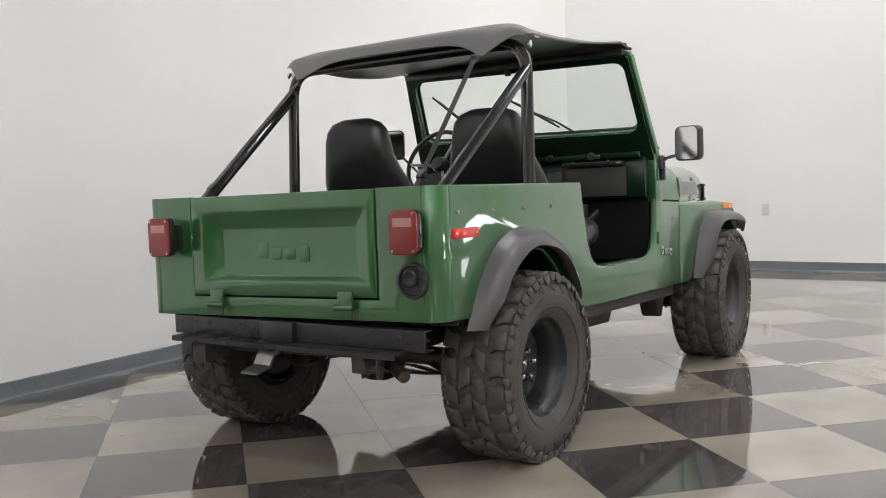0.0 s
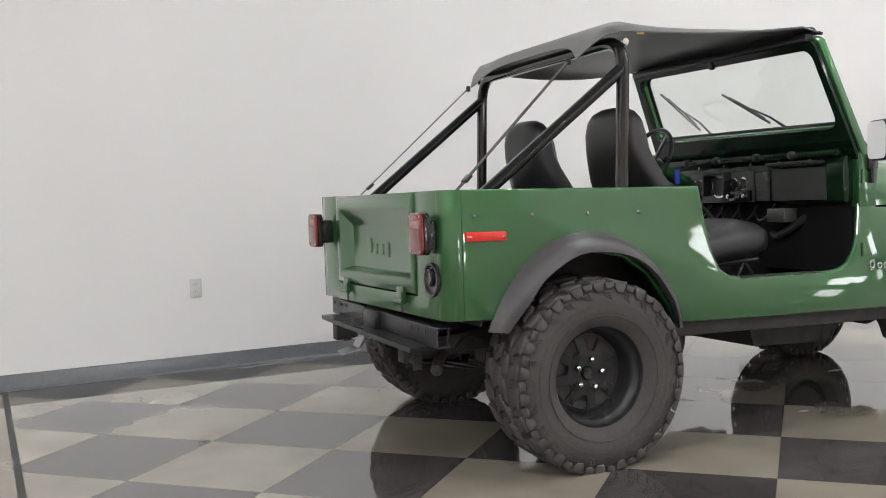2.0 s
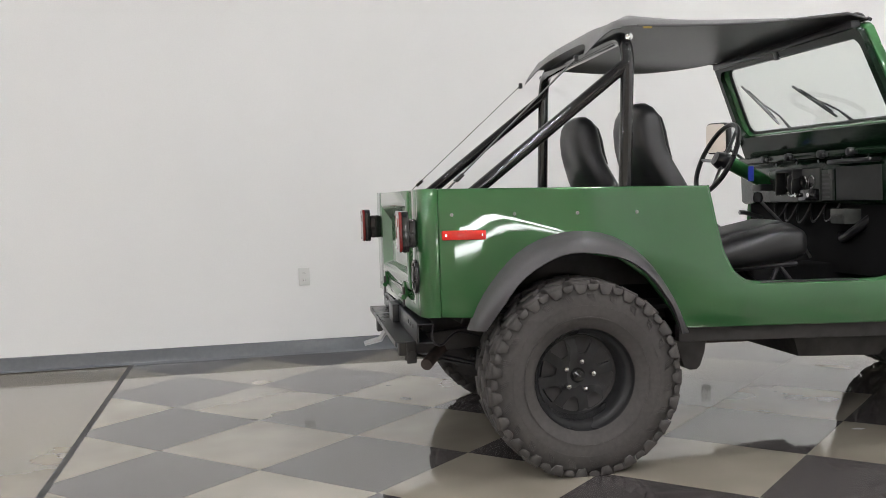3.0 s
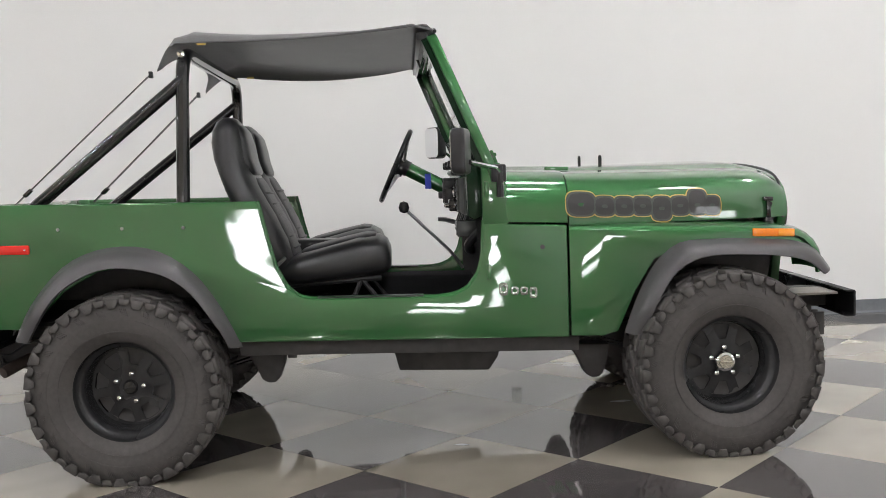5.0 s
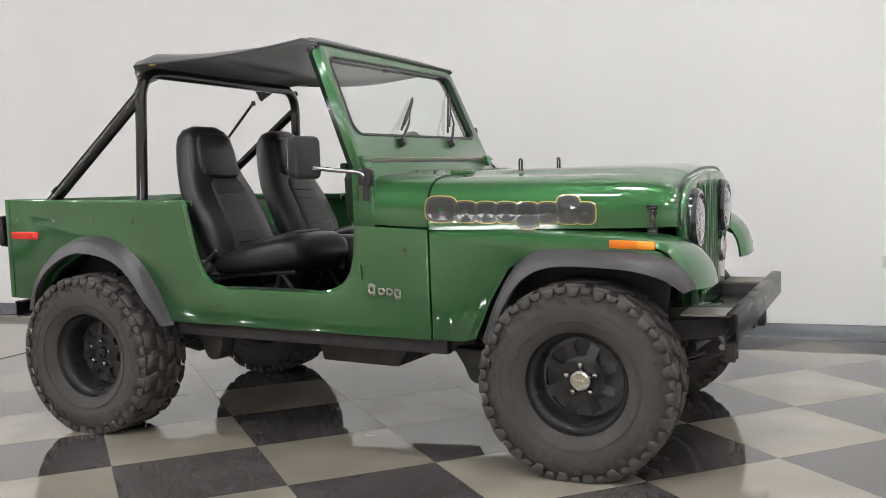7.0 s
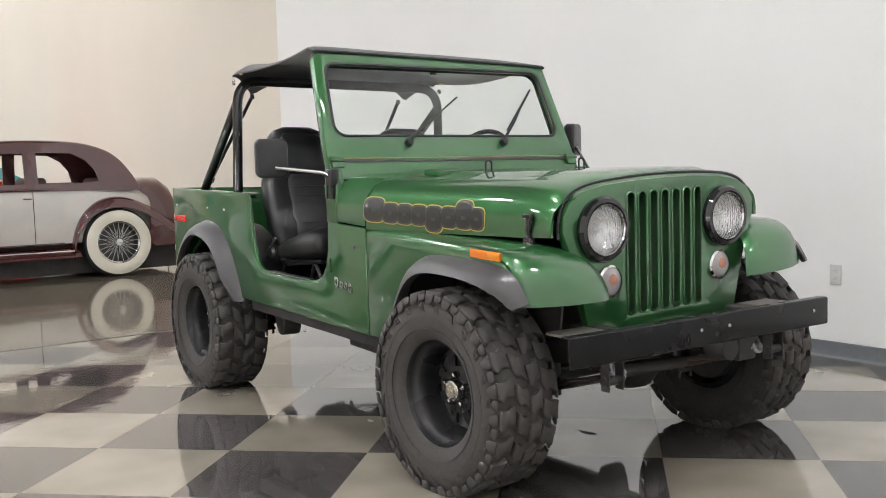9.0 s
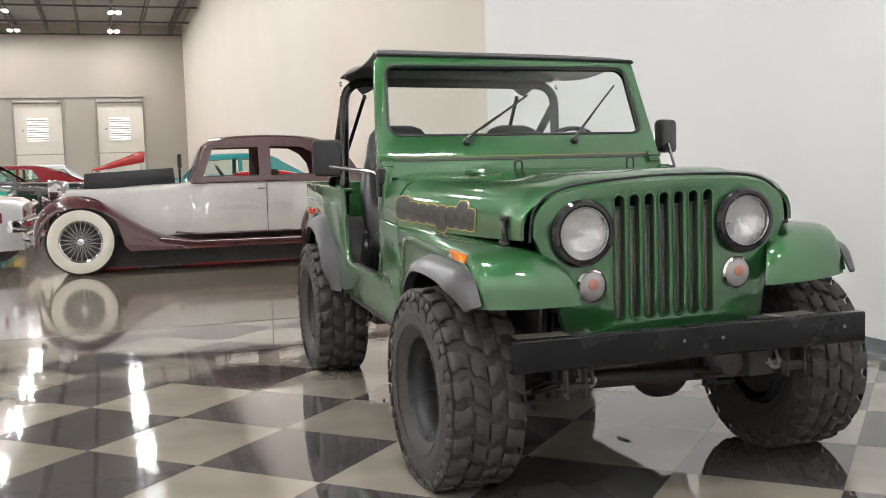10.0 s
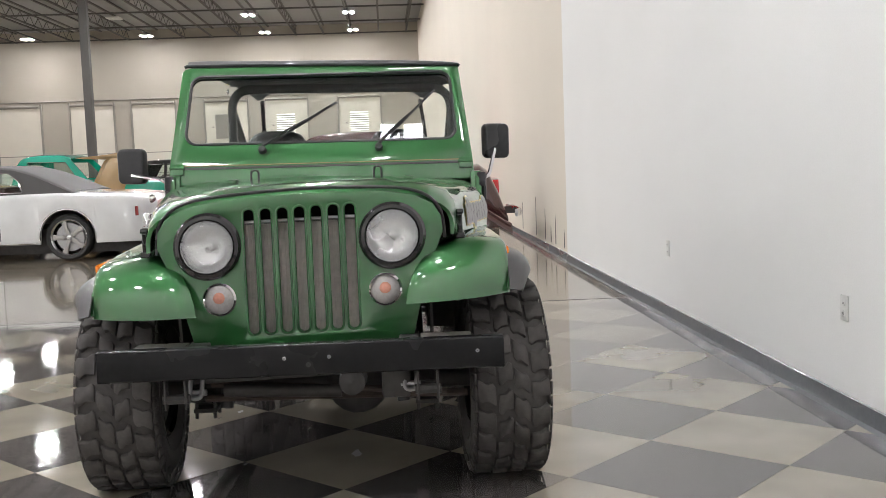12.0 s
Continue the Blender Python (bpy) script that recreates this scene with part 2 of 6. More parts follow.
def loft(rings, closed=True, caps=True):
    """A skin over rings of equally many points."""
    bm = bmesh.new()
    vs = [[bm.verts.new(p) for p in r] for r in rings]
    k = len(rings[0])
    for r0, r1 in zip(vs, vs[1:]):
        for i in range(k if closed else k - 1):
            j = (i + 1) % k
            bm.faces.new((r0[i], r0[j], r1[j], r1[i]))
    if closed and caps:
        bm.faces.new(vs[0][::-1])
        bm.faces.new(vs[-1])
    bmesh.ops.recalc_face_normals(bm, faces=bm.faces)
    return bm


def sheet(rings, thick):
    """An open skin over rows of points, given a thickness."""
    bm = loft(rings, closed=False)
    bmesh.ops.solidify(bm, geom=bm.faces[:], thickness=thick)
    return bm


def tube(points, r, seg=10, closed=False, caps=True):
    """A round bar along a line of points; r is one radius or one for each point."""
    pts = [Vector(p) for p in points]
    n = len(pts)
    rs = r if isinstance(r, (list, tuple)) else [r] * n
    rings, up = [], None
    for i, p in enumerate(pts):
        a, b = (pts[i - 1], pts[(i + 1) % n]) if closed else (pts[max(0, i - 1)], pts[min(n - 1, i + 1)])
        d = (b - a).normalized()
        if up is None:
            up = d.orthogonal().normalized()
        up = (up - d * up.dot(d)).normalized()
        side = d.cross(up)
        rings.append([p + rs[i] * (math.cos(t) * up + math.sin(t) * side) for t in (math.tau * k / seg for k in range(seg))])
    if closed:
        rings.append(rings[0])
        bm = loft(rings, True, False)
        bmesh.ops.remove_doubles(bm, verts=bm.verts, dist=1e-5)
        return bm
    return loft(rings, True, caps)


def bent(points, radius=0.06, steps=5):
    """Rounds the corners of a line of points."""
    pts = [Vector(p) for p in points]
    out = [pts[0]]
    for a, b, c in zip(pts, pts[1:], pts[2:]):
        r = min(radius, (a - b).length * 0.45, (c - b).length * 0.45)
        p, q = b + (a - b).normalized() * r, b + (c - b).normalized() * r
        for k in range(steps + 1):
            t = k / steps
            out.append(p * (1 - t) ** 2 + b * 2 * t * (1 - t) + q * t * t)
    return out + [pts[-1]]


def lathe(profile, seg=32, axis="y", at=(0, 0, 0), cap=True):
    """Turns a profile of (radius, height) about an axis through at."""
    rings = []
    for k in range(seg):
        t = math.tau * k / seg
        row = []
        for r, h in profile:
            c, s = r * math.cos(t), r * math.sin(t)
            row.append(Vector(at) + Vector({"y": (c, h, s), "x": (h, c, s), "z": (c, s, h)}[axis]))
        rings.append(row)
    rings.append(rings[0])
    bm = loft(rings, closed=False)
    bmesh.ops.remove_doubles(bm, verts=bm.verts, dist=1e-6)
    bmesh.ops.recalc_face_normals(bm, faces=bm.faces)
    return bm


def thing(name, label, category, at=(0, 0, 0), rz=0.0, group="", kind=""):
    ob = new(name)
    ob.matrix_world = pose(*at, 0, 0, rz)
    ob.empty_display_size = 0.1
    return tagged(ob, label, category, group, kind)


def arc(cx, cy, r, a0, a1, n, ry=None):
    return [(cx + r * math.cos(radians(a0 + (a1 - a0) * k / n)), cy + (ry or r) * math.sin(radians(a0 + (a1 - a0) * k / n))) for k in range(n + 1)]


# ---- the hall: its long wall leans 2.2 degrees from the vehicle's axis ----
HALL = pose(0, 2.275, 0, 0, 0, 2.16)          # u along the long wall, v from it into the hall is negative
U_END, U_STEP, U_FAR, V_BACK, ROOF = 6.85, -5.16, -49.2, -26.0, 8.74


def structure(ob, label, category):
    ob.matrix_world = HALL
    return tagged(ob, label, category, kind="structure")


structure(part("floor", box(U_FAR - 0.2, U_END + 0.2, V_BACK - 0.2, 0.3, -0.25, -0.004), CONCRETE), "polished buff concrete floor, mirror-glossy", "floor")
FLOOR = bpy.data.objects["floor"]
structure(part("wall_north", box(U_STEP, U_END, 0.0, 0.22, 0, ROOF), WALL_WHITE), "smooth white painted wall with faint scuffs", "wall")
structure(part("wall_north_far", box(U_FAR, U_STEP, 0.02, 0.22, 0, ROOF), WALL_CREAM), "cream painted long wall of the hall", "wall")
structure(part("wall_east", box(U_END, U_END + 0.2, V_BACK, 0.22, 0, ROOF), WALL_WHITE), "smooth white painted end wall", "wall")
structure(part("wall_west", box(U_FAR - 0.2, U_FAR, V_BACK, 0.22, 0, ROOF), WALL_CREAM_DIM), "cream painted far wall with dock doors", "wall")
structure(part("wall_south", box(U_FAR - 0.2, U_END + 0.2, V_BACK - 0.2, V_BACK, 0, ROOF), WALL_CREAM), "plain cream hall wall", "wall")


def coved_base(u0, u1):
    return prism([(-0.002, 0.0), (-0.035, 0.0), (-0.016, 0.012), (-0.010, 0.03), (-0.008, 0.087), (-0.002, 0.092)], "x", u0, u1)


structure(part("baseboard", merged(coved_base(U_STEP, U_END - 0.012), turned(coved_base(U_FAR, U_STEP), Matrix.Translation((0, 0.02, 0)))), VINYL_BASE),
          "dark grey coved vinyl baseboard", "baseboard")
structure(part("baseboard_east", prism([(U_END + a, z) for a, z in ((-0.002, 0.0), (-0.035, 0.0), (-0.016, 0.012), (-0.010, 0.03), (-0.008, 0.087), (-0.002, 0.092))], "y", V_BACK, -0.04), VINYL_BASE),
          "dark grey coved vinyl baseboard", "baseboard")

# roof deck and open-web joists, one mesh each
structure(part("ceiling", box(U_FAR - 0.2, U_END + 0.2, V_BACK - 0.2, 0.3, ROOF, ROOF + 0.2), DECK), "grey steel roof deck", "ceiling")
bars = []
for k in range(18):
    v = -0.62 - 1.48 * k
    for z in (ROOF - 0.03, ROOF - 0.52):
        bars.append(box(U_FAR, U_END, v - 0.045, v + 0.045, z - 0.03, z + 0.03))
    u = U_FAR
    while u < U_END - 1.2 and k % 2 == 0:
        bars.append(tube([(u, v, ROOF - 0.5), (u + 0.6, v, ROOF - 0.06), (u + 1.2, v, ROOF - 0.5)], 0.016, 4))
        u += 1.2
for k in range(12):
    u = U_FAR + 0.35 + 4.6 * k
    bars.append(box(u - 0.03, u + 0.03, V_BACK, -0.02, ROOF - 0.57, ROOF - 0.50))
structure(part("ceiling_joists", merged(*bars), JOIST), "dark grey open-web steel roof joists", "joists")

# steel column of the roof
structure(part("column", merged(box(-33.15, -32.85, -13.32, -13.02, 0.0, ROOF - 0.6, 0.01), box(-33.25, -32.75, -13.42, -12.92, 0.0, 0.03)), JOIST), "dark grey square steel roof column", "column")


# ---- high-bay lamps: two rows of strips in a slim housing ----
def high_bay(u, v, z, lit=True):
    lamp = thing("high_bay_lamp", "white high-bay lamp with two bright strips, hung from the roof" if lit else "white high-bay lamp, switched off, hung from the roof", "ceiling lamp", group="high-bay lamps")
    lamp.matrix_world = HALL @ pose(u, v, z)
    part("housing", box(-0.36, 0.36, -0.3, 0.3, 0.012, 0.07, 0.006, 1), OUTLET, lamp)
    for y in (-0.16, 0.16):
        part("strip", box(-0.33, 0.33, y - 0.065, y + 0.065, 0.0, 0.012), STRIP if lit else OUTLET, lamp, "glowing lamp strip" if lit else "unlit lamp strip")
    for x in (-0.3, 0.3):
        part("hanger", tube([(x, 0, 0.07), (x, 0, ROOF - 0.5 - z)], 0.006, 5), JOIST, lamp)
    return lamp


LAMP_Z = 8.09
first = high_bay(-46.9, -3.43, LAMP_Z)
for k in range(9):
    for v in (-3.43, -7.98, -14.0, -20.0):
        if (k, v) not in ((0, -3.43), (7, -3.43), (1, -14.0)):
            copy_thing(first, HALL @ pose(-46.9 + 6.2 * k, v, LAMP_Z))
high_bay(-40.7, -14.0, LAMP_Z, lit=False)

# a smaller twin-panel lamp hung lower over the corner
low = thing("pendant_lamp", "small white twin-panel lamp hung low over the corner", "ceiling lamp", (5.5, 0.54, 5.62), group="pendant lamps")
part("housing", box(-0.15, 0.15, -0.25, 0.25, 0.012, 0.06, 0.006, 1), OUTLET, low)
for y in (-0.125, 0.125):
    part("panel", box(-0.125, 0.125, y - 0.095, y + 0.095, 0.0, 0.012), PANEL, low, "glowing lamp panel")
    part("hanger", tube([(0, y, 0.06), (0, y, ROOF - 5.64)], 0.005, 5), JOIST, low)
# two more, unseen, added to brighten the vehicle's front
for y in (-2.65, -5.65):
    copy_thing(low, pose(5.5, y, 5.62))

# ---- dock doors in the far wall ----
DOORS = [(-3.3, "lit"), (-7.27, "lit"), (-10.51, "dark"), (-14.38, ""), (-17.65, ""), (-21.5, "")]
DAY = glowing("daylight_behind_blind", (1.0, 0.97, 0.9), 0.75)
for v, pane in DOORS:
    door = thing("dock_door", "cream sectional dock door in galvanised tracks" + (", with a barred window" if pane else ""), "dock door", group="dock doors", kind="structure")
    door.matrix_world = HALL @ pose(U_FAR, v, 0)
    part("leaf", box(0.004, 0.05, -1.12, 1.12, 0.0, 4.74, 0.004, 1), DOOR_STEEL, door)
    for z in (1.1, 2.2):
        part("joint", box(0.05, 0.056, -1.12, 1.12, z - 0.022, z + 0.022), DOOR_TRACK, door)
    for y in (-1.18, 1.18):
        part("track", box(0.004, 0.12, y - 0.045, y + 0.045, 0.0, 4.96, 0.004, 1), DOOR_TRACK, door)
    part("spring_bar", tube([(0.14, -1.12, 4.82), (0.14, 1.12, 4.82)], 0.065, 10), DOOR_TRACK, door)
    if pane:
        part("window_frame", merged(box(0.05, 0.08, -0.60, 0.52, 2.80, 2.88), box(0.05, 0.08, -0.60, 0.52, 4.02, 4.10), box(0.05, 0.08, -0.60, -0.54, 2.88, 4.02), box(0.05, 0.08, 0.46, 0.52, 2.88, 4.02)), DOOR_TRACK if pane == "dark" else DOOR_STEEL, door)
        part("pane", box(0.052, 0.06, -0.54, 0.46, 2.88, 4.02), DAY if pane == "lit" else DOOR_TRACK, door, "bright window pane" if pane == "lit" else "dark window pane")
        for k in range(9):
            part("blind_slat", box(0.066, 0.074, -0.54, 0.46, 2.92 + 0.122 * k, 2.975 + 0.122 * k), DOOR_TRACK, door)
        part("lock_bar", box(0.05, 0.075, -0.78, -0.68, 3.38, 3.46), DOOR_TRACK, door)
bus = part("conduit", tube([(U_FAR + 0.04, -25.5, 5.06), (U_FAR + 0.04, -2.1, 5.06)], 0.035, 6), DOOR_TRACK)
structure(bus, "thin grey conduit along the far wall", "conduit")


# ---- wall outlets ----
def outlet(u, z, east=None, turn=0):
    o = thing("wall_outlet", "small white electrical outlet plate on the white wall", "outlet", group="wall outlets")
    o.matrix_world = HALL @ (pose(u, 0, z, 0, turn, 0) if east is None else pose(U_END, east, z, 0, 0, -90))
    part("plate", box(-0.036, 0.036, -0.008, 0.0, -0.058, 0.058, 0.003), OUTLET, o)
    for dz in (-0.024, 0.024):
        s = part("socket", lathe([(0.001, -0.0105), (0.014, -0.0105), (0.016, -0.008)], 14), OUTLET, o)
        s.location.z = dz
        for dx in (-0.006, 0.006):
            k = part("slot", box(dx - 0.0012, dx + 0.0012, -0.0112, -0.0104, -0.005, 0.005), DARK_SLOT, s)


outlet(1.81, 0.485)
outlet(-1.02, 0.513)
outlet(3.36, 0.49, turn=90)
outlet(0, 0.62, -2.2)

# dark streaks and a scuffed patch low on the wall
for k, (u, h) in enumerate(((-5.45, 0.22), (-6.05, 0.36), (-6.4, 0.2), (-6.85, 0.4), (-7.65, 0.52), (-9.0, 0.4))):
    s = part("wall_stain", prism([(u - 0.02, 0.13), (u + 0.03, 0.13), (u + 0.02, 0.13 + h * 0.6), (u + 0.006, 0.13 + h), (u - 0.008, 0.13 + h * 0.5)], "y", 0.0165, 0.0198), DARK_SLOT)
    structure(s, "narrow dark streak low on the cream wall", "stain")


# daylit dock openings behind the camera's side of the hall
DAY_SIDE = glowing("side_door_daylight", (0.96, 0.98, 1.0), 5.0)
DAY_STRONG = glowing("open_daylight", (0.96, 0.98, 1.0), 11.0)
for m, wide, low_z, high, glow in ((pose(1.6, V_BACK, 0), 3.0, 0.55, 1.6, DAY_STRONG), (pose(U_END, -8.6, 0, 0, 0, 90), 0.85, 0.25, 0.85, DAY_SIDE)):
    gate = thing("dock_opening", "bright daylight opening in a galvanised frame", "opening", group="daylit openings", kind="structure")
    gate.matrix_world = HALL @ m
    part("daylight", box(-wide / 2, wide / 2, 0.006, 0.012, low_z, high), glow, gate, "bright daylight")
    for x in (-wide / 2 - 0.05, wide / 2 + 0.05):
        part("post", box(x - 0.05, x + 0.05, 0.004, 0.08, 0.0, 2.4, 0.004, 1), DOOR_TRACK, gate)
    part("leaf", box(-wide / 2, wide / 2, 0.004, 0.05, high, 2.4, 0.004, 1), DOOR_STEEL, gate, "partly raised cream door leaf")

# small dark bits and smears on the floor
random.seed(5)
for k, (x, y) in enumerate([(2.116, 0.14), (-0.188, 0.656), (-0.589, 1.031), (2.203, -0.308), (1.306, -0.491), (-1.289, 0.428)]):
    r = (0.05, 0.014, 0.018, 0.02, 0.03, 0.02)[k]
    ring = [(x + r * random.uniform(0.5, 1.2) * math.cos(math.tau * j / 9), y + r * 0.45 * random.uniform(0.5, 1.2) * math.sin(math.tau * j / 9)) for j in range(9)]
    f = part("floor_scuff", prism(ring, "z", 0.0004, 0.0012), SCUFF if k in (0, 4) else DARK_SLOT)
    tagged(f, "small dark smear on the glossy floor", "scuff", "floor scuffs", "structure")


# ---- the green off-road vehicle; x ahead from the rear axle, y to its left ----
def plate(outer, holes, axis, a, b, bev=0.0):
    """A flat plate with holes, from a to b along an axis."""
    order = {"x": lambda u, v, w: (w, u, v), "y": lambda u, v, w: (u, w, v), "z": lambda u, v, w: (u, v, w)}[axis]
    bm = bmesh.new()
    for ring in [outer, *holes]:
        vs = [bm.verts.new(order(u, v, a)) for u, v in ring]
        for p, q in zip(vs, vs[1:] + vs[:1]):
            bm.edges.new((p, q))
    bmesh.ops.triangle_fill(bm, use_beauty=True, use_dissolve=False, edges=bm.edges[:])
    bmesh.ops.dissolve_limit(bm, angle_limit=0.01, verts=bm.verts[:], edges=bm.edges[:], delimit={"NORMAL"})
    got = bmesh.ops.extrude_face_region(bm, geom=bm.faces[:], use_keep_orig=True)
    move = Vector(order(0, 0, b - a))
    for v in got["geom"]:
        if isinstance(v, bmesh.types.BMVert):
            v.co += move
    bmesh.ops.recalc_face_normals(bm, faces=bm.faces)
    return soften(bm, bev, 2, 60)


def rounded(x0, x1, y0, y1, r, n=5):
    return arc(x1 - r, y1 - r, r, 0, 90, n) + arc(x0 + r, y1 - r, r, 90, 180, n) + arc(x0 + r, y0 + r, r, 180, 270, n) + arc(x1 - r, y0 + r, r, 270, 360, n)


def resampled(points, n):
    """A smooth line through the points, as n evenly spaced ones."""
    p = [Vector(q) for q in points]
    fine = []
    for k in range(len(p) - 1):
        a, b, c, d = p[max(0, k - 1)], p[k], p[k + 1], p[min(len(p) - 1, k + 2)]
        for s in range(8):
            t = s / 8
            fine.append(0.5 * (2 * b + (c - a) * t + (2 * a - 5 * b + 4 * c - d) * t * t + (3 * b - a - 3 * c + d) * t ** 3))
    fine.append(p[-1])
    run = [0.0]
    for a, b in zip(fine, fine[1:]):
        run.append(run[-1] + (b - a).length)
    out, k = [], 0
    for s in range(n):
        want = run[-1] * s / (n - 1)
        while k < len(run) - 2 and run[k + 1] < want:
            k += 1
        t = (want - run[k]) / max(1e-9, run[k + 1] - run[k])
        out.append(fine[k].lerp(fine[k + 1], t))
    return out


def oval(cx, cy, rx, ry, n=20, power=2.6):
    """A ring between an ellipse and a rectangle."""
    out = []
    for k in range(n):
        t = math.tau * k / n
        c, s = math.cos(t), math.sin(t)
        out.append((cx + rx * math.copysign(abs(c) ** (2 / power), c), cy + ry * math.copysign(abs(s) ** (2 / power), s)))
    return out


def mirrored(bm):
    out = bm.copy()
    for v in out.verts:
        v.co.y = -v.co.y
    bmesh.ops.reverse_faces(out, faces=out.faces)
    return out


CAR = thing("off_road_vehicle", "dark green open off-road vehicle with a charcoal canvas top", "car")
CAR.matrix_world = pose(1.2, 0.002, 0, 0, 0, 0.84) @ pose(-1.2, 0, 0)
W, TOP, SILL, REAR = 0.735, 1.06, 0.505, -0.607


def body(name, bm, material=None, label="", parent=None, crease=38):
    return part(name, bm, material or GREEN, parent or CAR, label, crease, rake=True)


def both(name, bm, material=None, label="", crease=38):
    other = mirrored(bm)
    return body(name, bm, material, label, crease=crease), body(name, other, material, label, crease=crease)


# tub sides, with the door cut-out and the rear wheel arch
side = [(-0.537, 0.577), (-0.41, 0.571), (-0.352, 0.60), (-0.24, 0.719), (-0.104, 0.795), (0.006, 0.81), (0.16, 0.783), (0.267, 0.71), (0.373, 0.573), (0.404, SILL),
        (1.735, SILL), (1.735, 0.955), (1.50, 0.955), (1.50, 1.17), (1.475, 1.19), (1.405, 1.19), (1.405, 0.97), (1.396, 0.83), (1.378, 0.762), (1.335, 0.705), (1.28, 0.68), (1.22, 0.672),
        (0.73, 0.672), (0.672, 0.682), (0.625, 0.72), (0.585, 0.80), (0.555, 0.92), (0.532, 1.03), (0.525, TOP), (-0.537, TOP)]
both("tub_side", prism(side, "y", -W, -W + 0.03, 0.007, 3))
lip = bent([(x, 0, z) for x, z in side[16:29]], 0.02, 3)
both("door_lip", tube([(p.x, -W + 0.012, p.z) for p in lip], 0.0085, 8))
both("top_rail", prism([(-W + 0.004, TOP - 0.002), (-W + 0.075, TOP - 0.002), (-W + 0.075, TOP - 0.03), (-W + 0.06, TOP - 0.03), (-W + 0.06, TOP - 0.015), (-W + 0.004, TOP - 0.015)], "x", -0.52, 0.522, 0.003))
both("door_sill_plate", box(0.74, 1.16, -W + 0.002, -W + 0.05, 0.673, 0.679, 0.002), BLACK_SATIN, "black step pad")
corner = arc(REAR + 0.07, -W + 0.07, 0.07, 180, 270, 7) + arc(REAR + 0.07, -W + 0.07, 0.045, 270, 180, 7)
both("rear_corner", prism(corner, "z", 0.577, TOP, 0.002), crease=50)

# rear panel, tailgate with its sunk pressing, hinges
rear = [(-W + 0.07, 0.577), (W - 0.07, 0.577), (W - 0.07, TOP), (0.468, TOP), (0.468, 0.655), (-0.468, 0.655), (-0.468, TOP), (-W + 0.07, TOP)]
body("rear_panel", prism(rear, "x", REAR, REAR + 0.028, 0.004))


def pressing(y, z0, z1, yi, zi0, zi1, deep):
    """A panel face with a sunk, slope-sided field."""
    bm = bmesh.new()
    rings = [[(-y, z0), (y, z0), (y, z1), (-y, z1)], [(-0.433, 0.712), (0.403, 0.712), (0.403, 1.0), (-0.433, 1.0)],
             [(-0.421, 0.721), (0.391, 0.721), (0.391, 0.988), (-0.421, 0.988)], [(-yi - 0.02, zi0), (yi - 0.02, zi0), (yi - 0.02, zi1), (-yi - 0.02, zi1)]]
    xs = [REAR - 0.004, REAR - 0.010, REAR - 0.006, REAR + deep]
    vs = [[bm.verts.new((x, a, b)) for a, b in r] for x, r in zip(xs, rings)]
    for r0, r1 in zip(vs, vs[1:]):
        for i in range(4):
            bm.faces.new((r0[i], r0[(i + 1) % 4], r1[(i + 1) % 4], r1[i]))
    bm.faces.new(vs[-1])
    back = [bm.verts.new((REAR + 0.05, a, b)) for a, b in rings[0]]
    for i in range(4):
        bm.faces.new((vs[0][(i + 1) % 4], vs[0][i], back[i], back[(i + 1) % 4]))
    bm.faces.new(back[::-1])
    bmesh.ops.recalc_face_normals(bm, faces=bm.faces)
    return soften(bm, 0.005, 2, 12)


tailgate = body("tailgate", pressing(0.462, 0.661, TOP - 0.002, 0.335, 0.737, 0.925, 0.028), crease=60)
for k in range(4):
    y = 0.105 - 0.07 * k
    body("emblem", plate(oval(y, 0.828 + (0.012 if k == 0 else -0.004), 0.026, 0.034 if k in (0, 3) else 0.024, 16, 4), [], "x", REAR + 0.0252, REAR + 0.0285, 0.001), parent=tailgate, label="raised shape of the pressed emblem")
for y in (-0.32, 0.33):
    h = body("hinge", merged(box(REAR - 0.014, REAR, y - 0.035, y + 0.035, 0.625, 0.685, 0.003), tube([(REAR - 0.018, y - 0.045, 0.625), (REAR - 0.018, y + 0.045, 0.625)], 0.011, 10)))
    body("hinge_pin", tube([(REAR - 0.018, y - 0.035, 0.585), (REAR - 0.018, y - 0.035, 0.665)], 0.005, 6), CHASSIS, parent=h)

# fuel filler
filler = body("fuel_filler", lathe([(0.066, 0.0), (0.066, -0.006), (0.063, -0.012), (0.055, -0.012), (0.05, -0.004), (0.001, -0.003)], 28, "x", (REAR, -0.622, 0.727)), BLACK_SATIN, "black round fuel filler")
body("filler_cap", lathe([(0.034, -0.002), (0.033, -0.012), (0.026, -0.016), (0.012, -0.013), (0.001, -0.013)], 20, "x", (REAR, -0.612, 0.735)), BLACK_SATIN, parent=filler)

